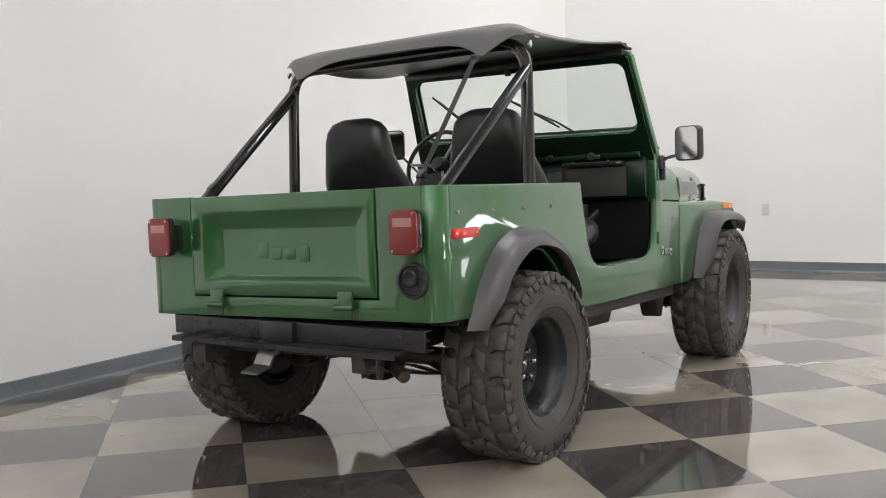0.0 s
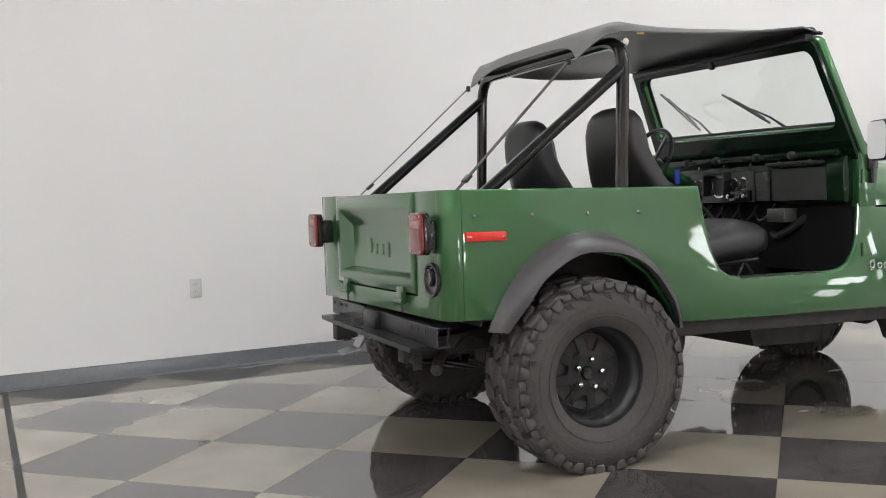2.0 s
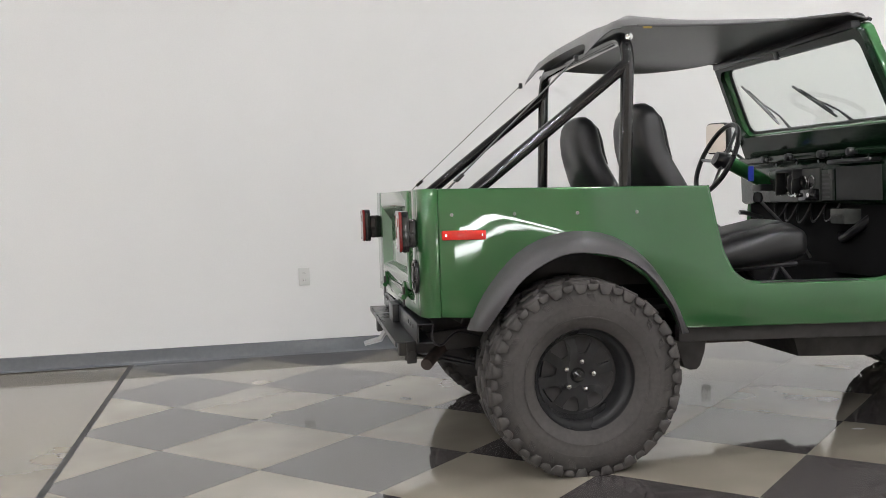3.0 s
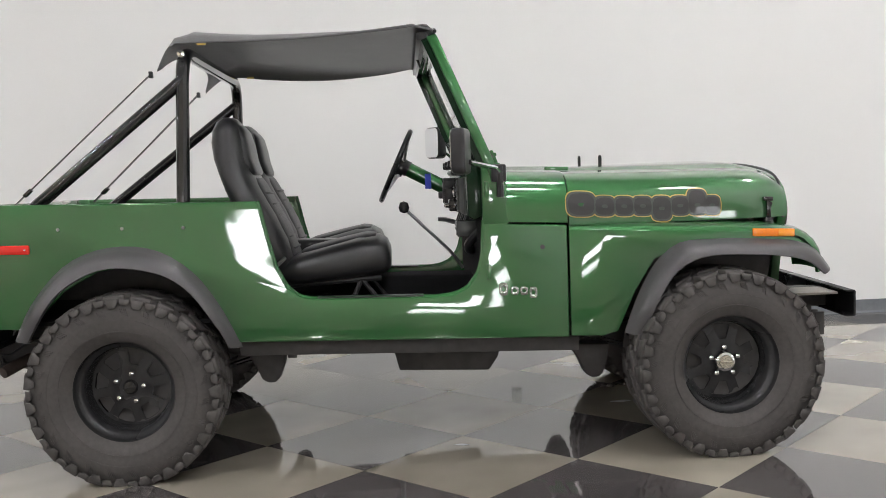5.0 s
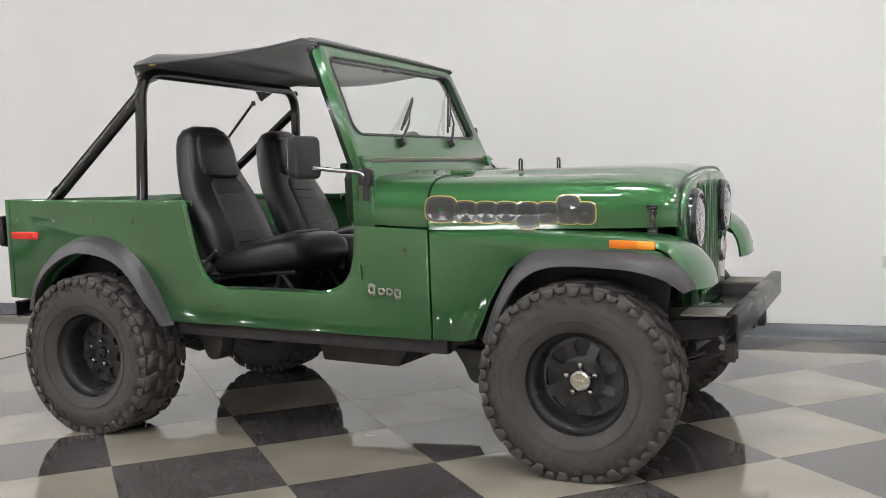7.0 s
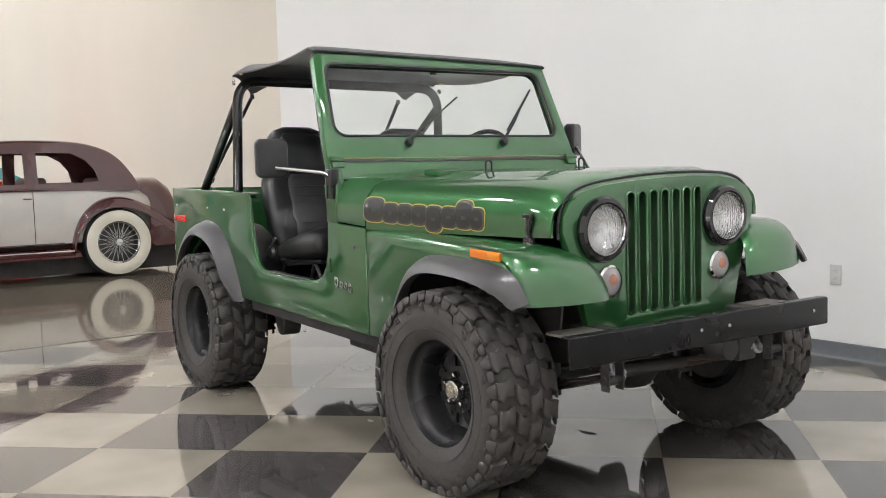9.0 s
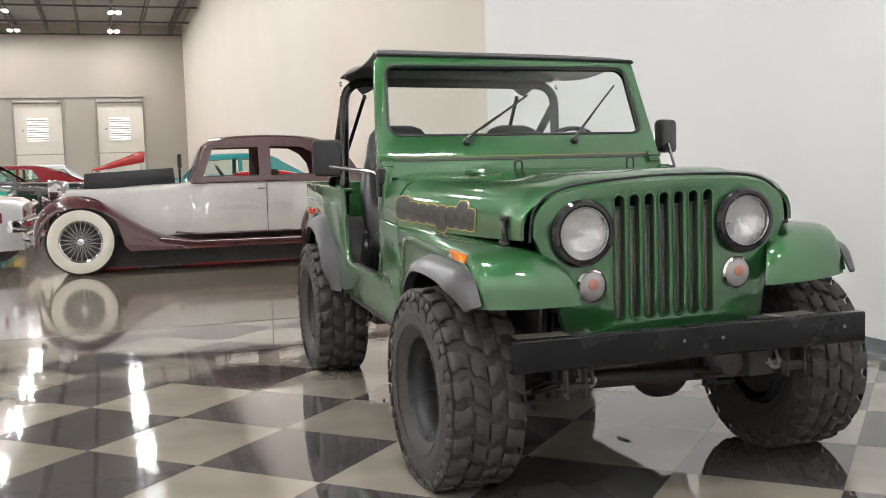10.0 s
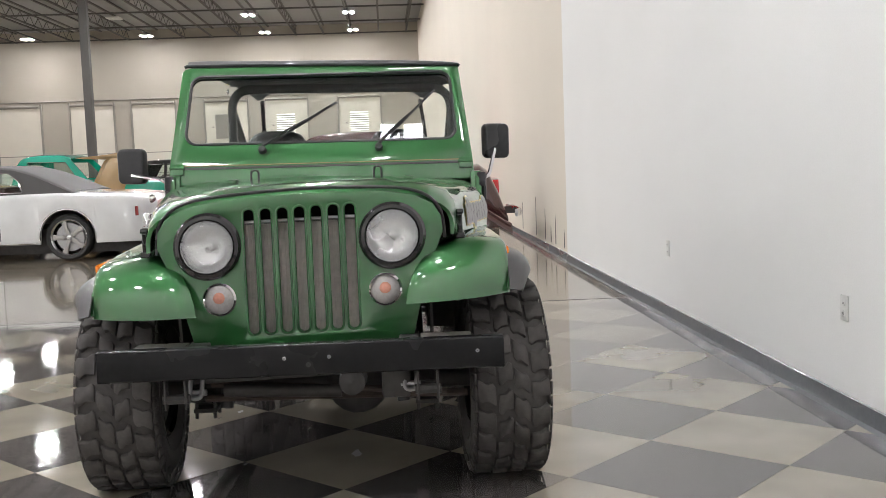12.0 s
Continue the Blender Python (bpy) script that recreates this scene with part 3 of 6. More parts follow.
# tail lamps
for s in (-1, 1):
    y = -0.63 if s < 0 else 0.562
    out = 0.066 if s < 0 else 0.088
    lamp = body("tail_lamp", merged(box(REAR - out + 0.03, REAR, y - 0.048, y + 0.048, 0.84, 0.95, 0.012), soften(prism(rounded(y - 0.06, y + 0.06, 0.822, 0.979, 0.026), "x", REAR - out + 0.008, REAR - out + 0.034), 0.004, 2)), BLACK_GLOSS, "black tail-lamp housing")
    body("lens", soften(prism(rounded(y - 0.06, y + 0.06, 0.822, 0.979, 0.026), "x", REAR - out - 0.004, REAR - out + 0.008), 0.005, 3), RED_LENS, "red tail-lamp lens", lamp)
    body("clear_window", box(REAR - out - 0.0055, REAR - out - 0.002, y - 0.04, y + 0.04, 0.919, 0.951, 0.001), surface("pale_red_lens", (0.42, 0.2, 0.18), 0.25, coat=0.5), "pale reversing window", lamp)
    for dy in (-0.045, 0.045):
        for z in (0.836, 0.966):
            body("screw", lathe([(0.001, -0.002), (0.0045, -0.002), (0.005, 0.002)], 8, "x", (REAR - out - 0.004, y + dy, z)), STEEL, parent=lamp)

# side marker lamps and snap studs
for s in (-1, 1):
    m = body("rear_side_marker", box(-0.525, -0.358, s * W - 0.012, s * W + 0.012, 0.868, 0.904, 0.005), RED_BRIGHT, "red side marker lamp")
    for x in (-0.51, -0.373):
        body("screw", lathe([(0.001, -0.0135), (0.004, -0.0135), (0.005, -0.011)], 8, "y", (x, s * W if s < 0 else W + 0.0245, 0.886)), CHROME, parent=m)
    m = body("front_side_marker", box(2.476, 2.645, s * W - 0.007, s * W + 0.007, *((0.918, 0.95) if s < 0 else (0.892, 0.924)), 0.004), AMBER, "orange side marker lamp")
    body("clear_half", box(2.578, 2.642, s * W - 0.0085, s * W + 0.0085, *((0.921, 0.947) if s < 0 else (0.895, 0.921)), 0.003), surface("pale_amber_lens", (0.95, 0.34, 0.02), 0.15, coat=0.6), parent=m)
    for x in (-0.485, -0.245, 0.0, 0.235):
        body("snap_stud", lathe([(0.001, -0.007), (0.005, -0.006), (0.007, -0.001), (0.007, 0.001)], 10, "y", (x, s * W, 0.962)), STEEL)

# grey wheel-arch flares
REAR_OUT = [(-0.44, 0.53), (-0.378, 0.662), (-0.262, 0.80), (-0.146, 0.87), (-0.002, 0.897), (0.141, 0.872), (0.27, 0.782), (0.368, 0.642), (0.44, 0.49)]
REAR_IN = [(-0.375, 0.525), (-0.32, 0.61), (-0.235, 0.72), (-0.104, 0.797), (0.004, 0.812), (0.155, 0.785), (0.262, 0.712), (0.358, 0.573), (0.392, 0.49)]
FRONT_OUT = [(1.955, 0.525), (2.015, 0.685), (2.09, 0.815), (2.175, 0.89), (2.30, 0.908), (2.49, 0.912), (2.64, 0.906), (2.725, 0.872), (2.79, 0.79)]
FRONT_IN = [(2.02, 0.52), (2.075, 0.665), (2.149, 0.778), (2.235, 0.832), (2.33, 0.85), (2.49, 0.853), (2.60, 0.845), (2.685, 0.82), (2.75, 0.77)]


def flare(outer, inner, out=0.078):
    n = 26
    a, b = resampled([(x, 0, z) for x, z in outer], n), resampled([(x, 0, z) for x, z in inner], n)
    rows = []
    for k, (p, q) in enumerate(zip(a, b)):
        t = k / (n - 1)
        o = out * min(1, 0.5 + 4 * min(t, 1 - t))
        row = []
        for f, d in ((0.0, 0.0), (0.06, 0.012), (0.22, 0.45), (0.42, 0.8), (0.7, 1.0), (0.97, 1.08), (1.0, 1.0), (0.97, 0.6)):
            c = p.lerp(q, f)
            row.append((c.x, -W - 0.001 - o * d if f else -W + 0.004, c.z))
        rows.append(row)
    return sheet(rows, 0.006)


both("rear_flare", flare(REAR_OUT, REAR_IN), FLARE, "grey plastic wheel-arch flare", 60)
both("front_flare", flare(FRONT_OUT, FRONT_IN), FLARE, "grey plastic wheel-arch flare", 60)

# front wings
fend = [(1.742, SILL + 0.005), (1.87, 0.512), (1.93, 0.53), (2.0, 0.69), (2.08, 0.82), (2.17, 0.87), (2.30, 0.885), (2.62, 0.885), (2.69, 0.845), (2.758, 0.782),
        (2.762, 0.79), (2.745, 0.83), (2.715, 0.872), (2.66, 0.912), (2.59, 0.932), (2.50, 0.938), (1.742, 0.938)]
both("wing_side", prism(fend, "y", -W, -W + 0.018, 0.005))
PROFILE = resampled([(1.742, 0, 0.955), (2.3, 0, 0.957), (2.52, 0, 0.956), (2.635, 0, 0.95), (2.71, 0, 0.93), (2.77, 0, 0.885), (2.80, 0, 0.828), (2.812, 0, 0.765)], 26)
rows = []
for k, p in enumerate(PROFILE):
    t = max(0.0, (p.x - 2.6) / 0.2)
    tang = (PROFILE[min(k + 1, 25)] - PROFILE[max(k - 1, 0)]).normalized()
    nx, nz = -tang.z, tang.x
    y0, y1 = -W + 0.002, -0.46 + 0.05 * t + 0.035 * t ** 3
    row = []
    for f, d in ((0, -0.024), (0.015, -0.011), (0.05, -0.002), (0.12, 0.003), (0.3, 0.009), (0.5, 0.011), (0.7, 0.008), (0.85, 0.0), (0.95, -0.012), (1.0, -0.026)):
        back = 0.045 * t * (1 - f) ** 3
        row.append((p.x + nx * d - back, y0 + (y1 - y0) * f, p.z + nz * d + 0.25 * back))
    rows.append(row)
both("wing_top", sheet(rows, 0.014))
inner_wing = prism([(1.742, 0.60), (2.62, 0.62), (2.66, 0.86), (2.5, 0.93), (1.742, 0.94)], "y", -0.46, -0.45)
both("inner_wing", inner_wing, CHASSIS)


# bonnet and cowl
def hood_half(x):
    return W - max(0.0, x - 1.742) * 0.2


def hood_lift(x, z):
    """The bonnet lies level on a body that sits nose down."""
    if x < 1.742:
        return 0.0
    low, high = -0.011 + 0.036 * (x - 1.73), -0.003 + 0.022 * (x - 1.88)
    t = min(1.0, max(0.0, (z - 0.962) / 0.2))
    return low + (high - low) * t


def hood_row(x, drop=0.0):
    w = hood_half(x)
    half = [(w, 0.962), (w + 0.001, 1.0), (w - 0.003, 1.045), (w - 0.016, 1.09), (w - 0.045, 1.128), (w - 0.095, 1.153), (w - 0.17, 1.166), (min(0.34, w - 0.2), 1.172), (0.305, 1.184), (0.15, 1.189), (0.0, 1.19)]
    pts = [(-y, z) for y, z in half] + [(y, z) for y, z in half[-2::-1]]
    return [(x, y, 0.962 + (z - 0.962) * (1 - drop / 0.22) + hood_lift(x, z)) for y, z in pts]


body("bonnet", sheet([hood_row(x, d) for x, d in ((1.744, 0), (1.85, 0), (2.0, 0), (2.2, 0), (2.4, 0), (2.52, 0.002), (2.585, 0.008), (2.63, 0.019), (2.665, 0.036), (2.688, 0.062))], 0.014), crease=50)
body("cowl", sheet([hood_row(x) for x in (1.45, 1.55, 1.65, 1.738)], 0.014), crease=50)
both("hinge_post", prism([(1.402, 0.955), (1.505, 0.955), (1.478, 1.195), (1.402, 1.195)], "y", -W - 0.002, -W + 0.05, 0.006))
body("firewall", box(1.70, 1.72, -W + 0.05, W - 0.05, 0.62, 1.09), CARPET)
for x, y in ((1.965, -0.26), (1.965, 0.26)):
    body("tie_down_loop", tube(bent([(x, y - 0.016, 1.185), (x, y - 0.016, 1.232), (x, y + 0.016, 1.232), (x, y + 0.016, 1.185)], 0.015), 0.0045, 7), BLACK_SATIN)
    body("bonnet_hinge", box(1.70, 1.80, y * 1.5 - 0.02, y * 1.5 + 0.02, 1.168, 1.185, 0.004))
for s in (-1, 1):
    y = s * (hood_half(2.6) + 0.008)
    c = body("bonnet_catch", merged(box(2.591, 2.609, y - 0.010, y + 0.010, 0.98, 1.063, 0.004), box(2.578, 2.618, y - 0.014, y + 0.014, 1.05, 1.068, 0.005), tube([(2.60, y, 1.0), (2.612, y, 1.045)], 0.006, 6)), BLACK_GLOSS, "black bonnet catch")
    body("catch_foot", box(2.582, 2.618, y - 0.016, y + 0.016, 0.955, 0.984, 0.004), BLACK_GLOSS, parent=c)


# plain decal shapes on the bonnet's sides: one gold-edged grey field under bold black blobs
def on_bonnet(outer, holes, lift, sgn):
    bm = plate(outer, holes, "y", 0.0, 0.0008)
    bmesh.ops.triangulate(bm, faces=bm.faces)
    for v in bm.verts:
        x, z, d = v.co.x, v.co.z, v.co.y
        z -= hood_lift(x, z)
        lean = 0.0 if z < 1.02 else 0.004 * ((z - 1.02) / 0.03) ** 1.6
        v.co.y = sgn * (hood_half(x) + 0.0025 + lift + d - lean)
    bmesh.ops.recalc_face_normals(bm, faces=bm.faces)
    return bm


BLOBS = [(1.795, 0.058, 0.99, 1.082), (1.892, 0.043, 0.991, 1.066), (1.974, 0.041, 0.992, 1.066), (2.052, 0.041, 0.993, 1.067), (2.133, 0.043, 0.973, 1.068), (2.212, 0.041, 0.994, 1.069), (2.287, 0.042, 0.995, 1.096), (2.352, 0.034, 0.996, 1.071)]
for sgn in (-1, 1):
    for k, (x, h, z0, z1) in enumerate(BLOBS):
        cz, hz = (z0 + z1) / 2, (z1 - z0) / 2
        d = body("decal_edge", on_bonnet(oval(x, cz, h + 0.008, hz + 0.008, 28, 3.4), [], 0.0001 * (k % 2), sgn), DECAL_GOLD, "gold edge of a decal shape")
        body("decal_field", on_bonnet(oval(x, cz, h + 0.004, hz + 0.004, 28, 3.4), [], 0.0010 + 0.0001 * (k % 2), sgn), DECAL_GREY, "dark grey decal field", d)
        body("decal_blob", on_bonnet(oval(x, cz, h - 0.004, hz - 0.003, 28, 3.0), [oval(x, min(cz, 1.034), 0.013, 0.007, 12)], 0.0020, sgn), DECAL_BLACK, "black decal shape", d)

# badge shapes, antenna hole, door check bracket
for s in (-1, 1):
    for k, (x, hx, hz) in enumerate(((1.475, 0.018, 0.026), (1.52, 0.016, 0.017), (1.557, 0.016, 0.017), (1.594, 0.016, 0.023))):
        z = 0.69 + (0.006 if k == 0 else -0.006 if k == 3 else 0)
        body("badge", plate(oval(x, z, hx, hz, 18, 3.5), [oval(x, z, hx * 0.45, hz * 0.35, 12)], "y", s * (W + 0.005), s * (W - 0.001), 0.001), BADGE, "small bright badge shape")
    body("antenna_hole", lathe([(0.009, 0.002), (0.0095, -0.002), (0.001, -0.002)], 16, "y", (1.635, s * W, 0.865)) if s < 0 else lathe([(0.009, -0.002), (0.0095, 0.002), (0.001, 0.002)], 16, "y", (1.635, W, 0.865)), DARK_SLOT, "dark antenna hole")
    for z in (0.735, 1.06):
        body("hinge_bracket", box(1.412, 1.43, s * W - 0.01, s * W + 0.01, z, z + 0.062, 0.003))

# grille with seven slots, rolled lips, radiator behind
shape = [(-0.34, 0.60), (0.34, 0.60), (0.39, 0.64), (0.425, 0.78), (0.475, 0.93), (0.505, 1.0), (0.50, 1.055), (0.472, 1.10), (0.41, 1.135), (0.30, 1.155), (0.15, 1.163), (0, 1.166)]
shape = shape + [(-y, z) for y, z in shape[-2:1:-1]]
slots = [rounded(0.0593 * k - 0.0215, 0.0593 * k + 0.0215, 0.672, 1.122, 0.0205, 6) for k in range(-3, 4)]
lamp_holes = [[(y + 0.095 * math.cos(math.tau * k / 36), 0.998 + 0.095 * math.sin(math.tau * k / 36)) for k in range(36)] for y in (-0.325, 0.325)]
grille = body("grille", plate(shape, slots + lamp_holes, "x", 2.668, 2.705, 0.004), crease=45)
for ring in slots:
    body("slot_lip", tube([(2.706, y, z) for y, z in ring], 0.0042, 6, closed=True), parent=grille)
body("bonnet_seal", tube(resampled([(2.684, y * 0.992, z + 0.012) for y, z in ((-0.515, 0.965), (-0.512, 1.02), (-0.497, 1.075), (-0.45, 1.122), (-0.36, 1.15), (-0.2, 1.163), (0, 1.169), (0.2, 1.163), (0.36, 1.15), (0.45, 1.122), (0.497, 1.075), (0.512, 1.02), (0.515, 0.965))], 40), 0.006, 8), BLACK_SATIN)
RADIATOR_GREY = surface("radiator_fins", (0.48, 0.445, 0.41), 0.5, metal=0.0, vary=0.3)
core = body("radiator", box(2.625, 2.645, -0.25, 0.25, 0.66, 1.06), RADIATOR_GREY, "grey-brown radiator core")
for k in range(34):
    body("fin", box(2.645, 2.657, -0.24 + 0.0145 * k, -0.235 + 0.0145 * k, 0.66, 1.06), RADIATOR_GREY, "", core)
body("radiator_rod", tube([(2.656, -0.26, 1.07), (2.656, 0.26, 1.07)], 0.007, 6), STEEL)
for s in (-1, 1):
    y, z = 0.325 * s, 0.998
    ring = body("headlamp", lathe([(0.092, 0.0), (0.118, 0.0), (0.119, 0.018), (0.110, 0.03), (0.098, 0.032), (0.091, 0.02)], 40, "x", (2.704, y, z)), BLACK_GLOSS, "black headlamp surround")
    body("headlamp_trim", lathe([(0.088, 0.024), (0.092, 0.03), (0.094, 0.024)], 36, "x", (2.704, y, z)), CHROME, parent=ring)
    body("reflector", lathe([(0.09, 0.018), (0.075, -0.005), (0.045, -0.022), (0.001, -0.03)], 36, "x", (2.704, y, z)), REFLECTOR, parent=ring)
    body("bulb_cap", lathe([(0.001, 0.004), (0.013, 0.003), (0.015, -0.01), (0.013, -0.024)], 16, "x", (2.704, y, z)), CHROME, parent=ring)
    body("lens", lathe([(0.001, 0.044), (0.03, 0.042), (0.06, 0.036), (0.08, 0.028), (0.09, 0.018), (0.087, 0.016), (0.077, 0.025), (0.058, 0.033), (0.03, 0.039), (0.001, 0.041)], 40, "x", (2.704, y, z)), CLEAR_GLASS, "ribbed clear headlamp lens", ring).visible_shadow = False
    y, z = 0.293 * s, 0.808
    ring = body("turn_lamp", lathe([(0.05, 0.0), (0.058, 0.0), (0.059, 0.012), (0.052, 0.018)], 30, "x", (2.704, y, z)), CHROME, "chrome turn-signal rim")
    body("lens", lathe([(0.001, 0.026), (0.025, 0.024), (0.045, 0.018), (0.053, 0.010)], 30, "x", (2.704, y, z)), CLEAR_LENS, "clear turn-signal lens", ring)
    body("bulb", lathe([(0.001, 0.0272), (0.012, 0.0266), (0.02, 0.0248), (0.023, 0.022)], 16, "x", (2.704, y, z + 0.006)), PALE_AMBER, "orange bulb behind the lens", ring)

body("grille_tab", box(2.69, 2.745, -0.07, 0.13, 0.583, 0.598, 0.003))

# windscreen frame, hinged on the cowl and leaning back
LEAN_M = Matrix.Translation((1.432, 0, 1.192)) @ pose(0, 0, 0, 0.72, 0, 0.6) @ pose(0, 0, 0, 0, -22.3, 0)
outer = [(-0.742, -0.05), (0.705, -0.05), (0.702, 0.06), (0.664, 0.537), (0.65, 0.554), (0.626, 0.561), (-0.644, 0.561), (-0.67, 0.554), (-0.686, 0.537), (-0.738, 0.06)]


def pane(grow):
    g = grow
    z0, z1, r = 0.153 - g, 0.515 + g, 0.055
    pts = []
    for cy, cz, a in ((0.622 + g - r, z1 - r, 0), (-0.645 - g + r, z1 - r, 90), (-0.668 - g + r, z0 + r, 180), (0.634 + g - r, z0 + r, 270)):
        pts += arc(cy, cz, r, a, a + 90, 6)
    return pts


LEAN_F = LEAN_M @ Matrix.Translation((0.02, 0, 0))
screen = body("windscreen_frame", turned(plate(outer, [pane(0.0)], "x", -0.04, 0.0, 0.005), LEAN_F))
# thin plate added to carry that shade on the frame's inner face
body("shaded_inner_skin", turned(plate([(y * 0.985, max(z, 0.0)) for y, z in outer], [pane(0.004)], "x", -0.0435, -0.0195), LEAN_M), GREEN_SHADED, "inner face of the frame, shade put into its green", screen)
body("header_channel", box(1.17, 1.214, -0.665, 0.645, 1.68, 1.713, 0.008), BLACK_SATIN, "black header channel of the top", screen)
g = body("glass", turned(plate(pane(0.004), [], "x", -0.024, -0.018), LEAN_F), GLASS, "faintly green windscreen glass", screen)
g.visible_shadow = False
body("gasket", turned(tube([(-0.004, y, z) for y, z in pane(-0.003)], 0.008, 6, closed=True), LEAN_F), BLACK_SATIN, "black rubber gasket", screen)
body("pinstripe", turned(box(0.0, 0.0012, -0.728, 0.69, 0.045, 0.049), LEAN_F), STRIPE, "thin gold pinstripe", screen)
body("hinge_seam", turned(box(-0.002, 0.003, -0.736, 0.70, 0.028, 0.038), LEAN_F), DARK_SLOT, "dark hinge seam", screen)
for y in (-0.70, 0.665):
    body("screen_hinge", turned(merged(box(-0.002, 0.014, y - 0.03, y + 0.03, 0.0, 0.055, 0.004), tube([(0.012, y - 0.035, 0.034), (0.012, y + 0.035, 0.034)], 0.009, 8)), LEAN_F), parent=screen)
for y0, dy, ds in ((-0.30, 0.34, 0.22), (0.255, 0.26, 0.26)):
    w = body("wiper", turned(merged(lathe([(0.001, 0.03), (0.016, 0.028), (0.02, 0.0)], 12, "x", (0.0, y0, 0.118)), tube([(0.022, y0, 0.13), (0.03, y0 + dy * 0.35, 0.13 + ds * 0.35), (0.012, y0 + dy * 0.62, 0.13 + ds * 0.62)], [0.008, 0.005, 0.0035], 6)), LEAN_F), BLACK_SATIN, "black wiper arm")
    body("blade", turned(merged(box(-0.002, 0.006, -0.004, 0.004, -0.16, 0.16), tube([(0.012, 0, -0.12), (0.016, 0, 0), (0.012, 0, 0.12)], 0.004, 5)), LEAN_F @ Matrix.Translation((-0.008, y0 + dy * 0.66, 0.13 + ds * 0.66)) @ pose(0, 0, 0, -math.degrees(math.atan2(dy, ds)), 0, 0)), BLACK_SATIN, "black rubber wiper blade", w)
body("mirror_mount", turned(box(-0.05, -0.04, -0.018, 0.018, 0.508, 0.55, 0.003), LEAN_M), BLACK_SATIN, parent=screen)

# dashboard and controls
dash = body("dashboard", prism([(1.40, 1.188), (1.36, 1.185), (1.345, 1.15), (1.35, 0.985), (1.372, 0.97), (1.42, 0.99)], "y", -W + 0.035, W - 0.035, 0.006), GREEN_SHADED, "green dashboard, shade put into its colour")
body("instrument_panel", box(1.335, 1.35, -0.13, 0.36, 0.985, 1.14, 0.004), GREY_PANEL, "grey instrument panel", dash)
for y, z, r in ((0.115, 1.068, 0.056), (0.0, 1.078, 0.03), (-0.07, 1.078, 0.03), (0.215, 1.09, 0.02), (0.215, 1.03, 0.016), (0.265, 1.09, 0.016), (0.265, 1.03, 0.016), (0.31, 1.09, 0.014)):
    g = body("gauge", lathe([(r, 0.0), (r * 1.06, -0.010), (r * 0.92, -0.011), (r * 0.88, -0.004), (0.001, -0.004)], 22, "x", (1.335, y, z)), CHROME, "chrome-ringed gauge", dash)
    body("dial", lathe([(0.001, -0.0052), (r * 0.86, -0.0052)], 20, "x", (1.335, y, z)), BLACK_SATIN, "dark dial", g)
vent = body("vent", box(1.332, 1.35, -0.235, -0.15, 0.99, 1.13, 0.003), GREY_PANEL, "slotted vent", dash)
for k in range(6):
    body("vent_slot", box(1.330, 1.3325, -0.225, -0.16, 1.002 + 0.02 * k, 1.011 + 0.02 * k), DARK_SLOT, "", vent)
body("glove_box", box(1.338, 1.35, -0.60, -0.26, 0.99, 1.14, 0.004), DARK_SLOT, "dark open glove box", dash)
body("grab_bar", tube(bent([(1.35, -0.58, 1.16), (1.30, -0.58, 1.16), (1.30, -0.26, 1.16), (1.35, -0.26, 1.16)], 0.02), 0.011, 8), BLACK_SATIN, "black grab bar", dash)
for k, (y, z) in enumerate(((0.30, 1.17), (0.1, 1.172), (-0.1, 1.172), (-0.3, 1.172), (-0.5, 1.172))):
    body("screw", lathe([(0.001, -0.004), (0.006, -0.003), (0.007, 0.0)], 8, "x", (1.347, y, z)), STEEL, "", dash)
rail = body("top_rail_inner", box(1.318, 1.352, -W + 0.05, W - 0.05, 1.185, 1.215, 0.008), GREEN_SHADED, "green padded dash rail, shade put into its colour", dash)
for y in (-0.42, -0.18, 0.12, 0.36):
    body("rail_knob", merged(lathe([(0.001, -0.022), (0.016, -0.02), (0.02, -0.004), (0.02, 0.01)], 14, "x", (1.318, y, 1.2)), box(1.305, 1.33, y - 0.05, y - 0.02, 1.188, 1.205, 0.004)), BLACK_SATIN, "black screen-clamp knob", rail)
hood_box = body("gauge_hood", merged(box(1.285, 1.345, 0.03, 0.20, 1.125, 1.142, 0.006), box(1.285, 1.345, 0.03, 0.042, 1.02, 1.13, 0.004), box(1.285, 1.345, 0.188, 0.20, 1.02, 1.13, 0.004)), BLACK_SATIN, "black gauge hood", dash)
body("radio", box(1.30, 1.36, -0.125, 0.01, 0.99, 1.045, 0.006), BLACK_GLOSS, "black radio face", dash)
for y in (-0.115, 0.0):
    body("radio_knob", lathe([(0.001, -0.018), (0.011, -0.017), (0.012, 0.0)], 12, "x", (1.30, y, 1.017)), CHROME, "", dash)
for y, z in ((-0.2, 0.955), (-0.08, 0.95), (0.05, 0.945), (0.17, 0.95), (0.27, 0.96)):
    body("wire", tube(resampled([(1.37, y - 0.05, 0.985), (1.35, y - 0.02, z - 0.03), (1.355, y + 0.05, z - 0.06), (1.38, y + 0.11, z - 0.01), (1.40, y + 0.12, 0.99)], 14), 0.005, 5), BLACK_SATIN, "loose black wire", dash)
body("heater_hose", tube(resampled([(1.43, -0.42, 0.93), (1.37, -0.36, 0.86), (1.38, -0.25, 0.82), (1.43, -0.16, 0.84)], 16), 0.019, 9), BLACK_SATIN, "black heater hose", dash)
body("heater_control", box(1.32, 1.41, -0.36, -0.24, 0.885, 0.955, 0.008), GREY_PANEL, "grey heater control box", dash)
body("control_slot", box(1.317, 1.321, -0.34, -0.26, 0.915, 0.925), DARK_SLOT, "", dash)
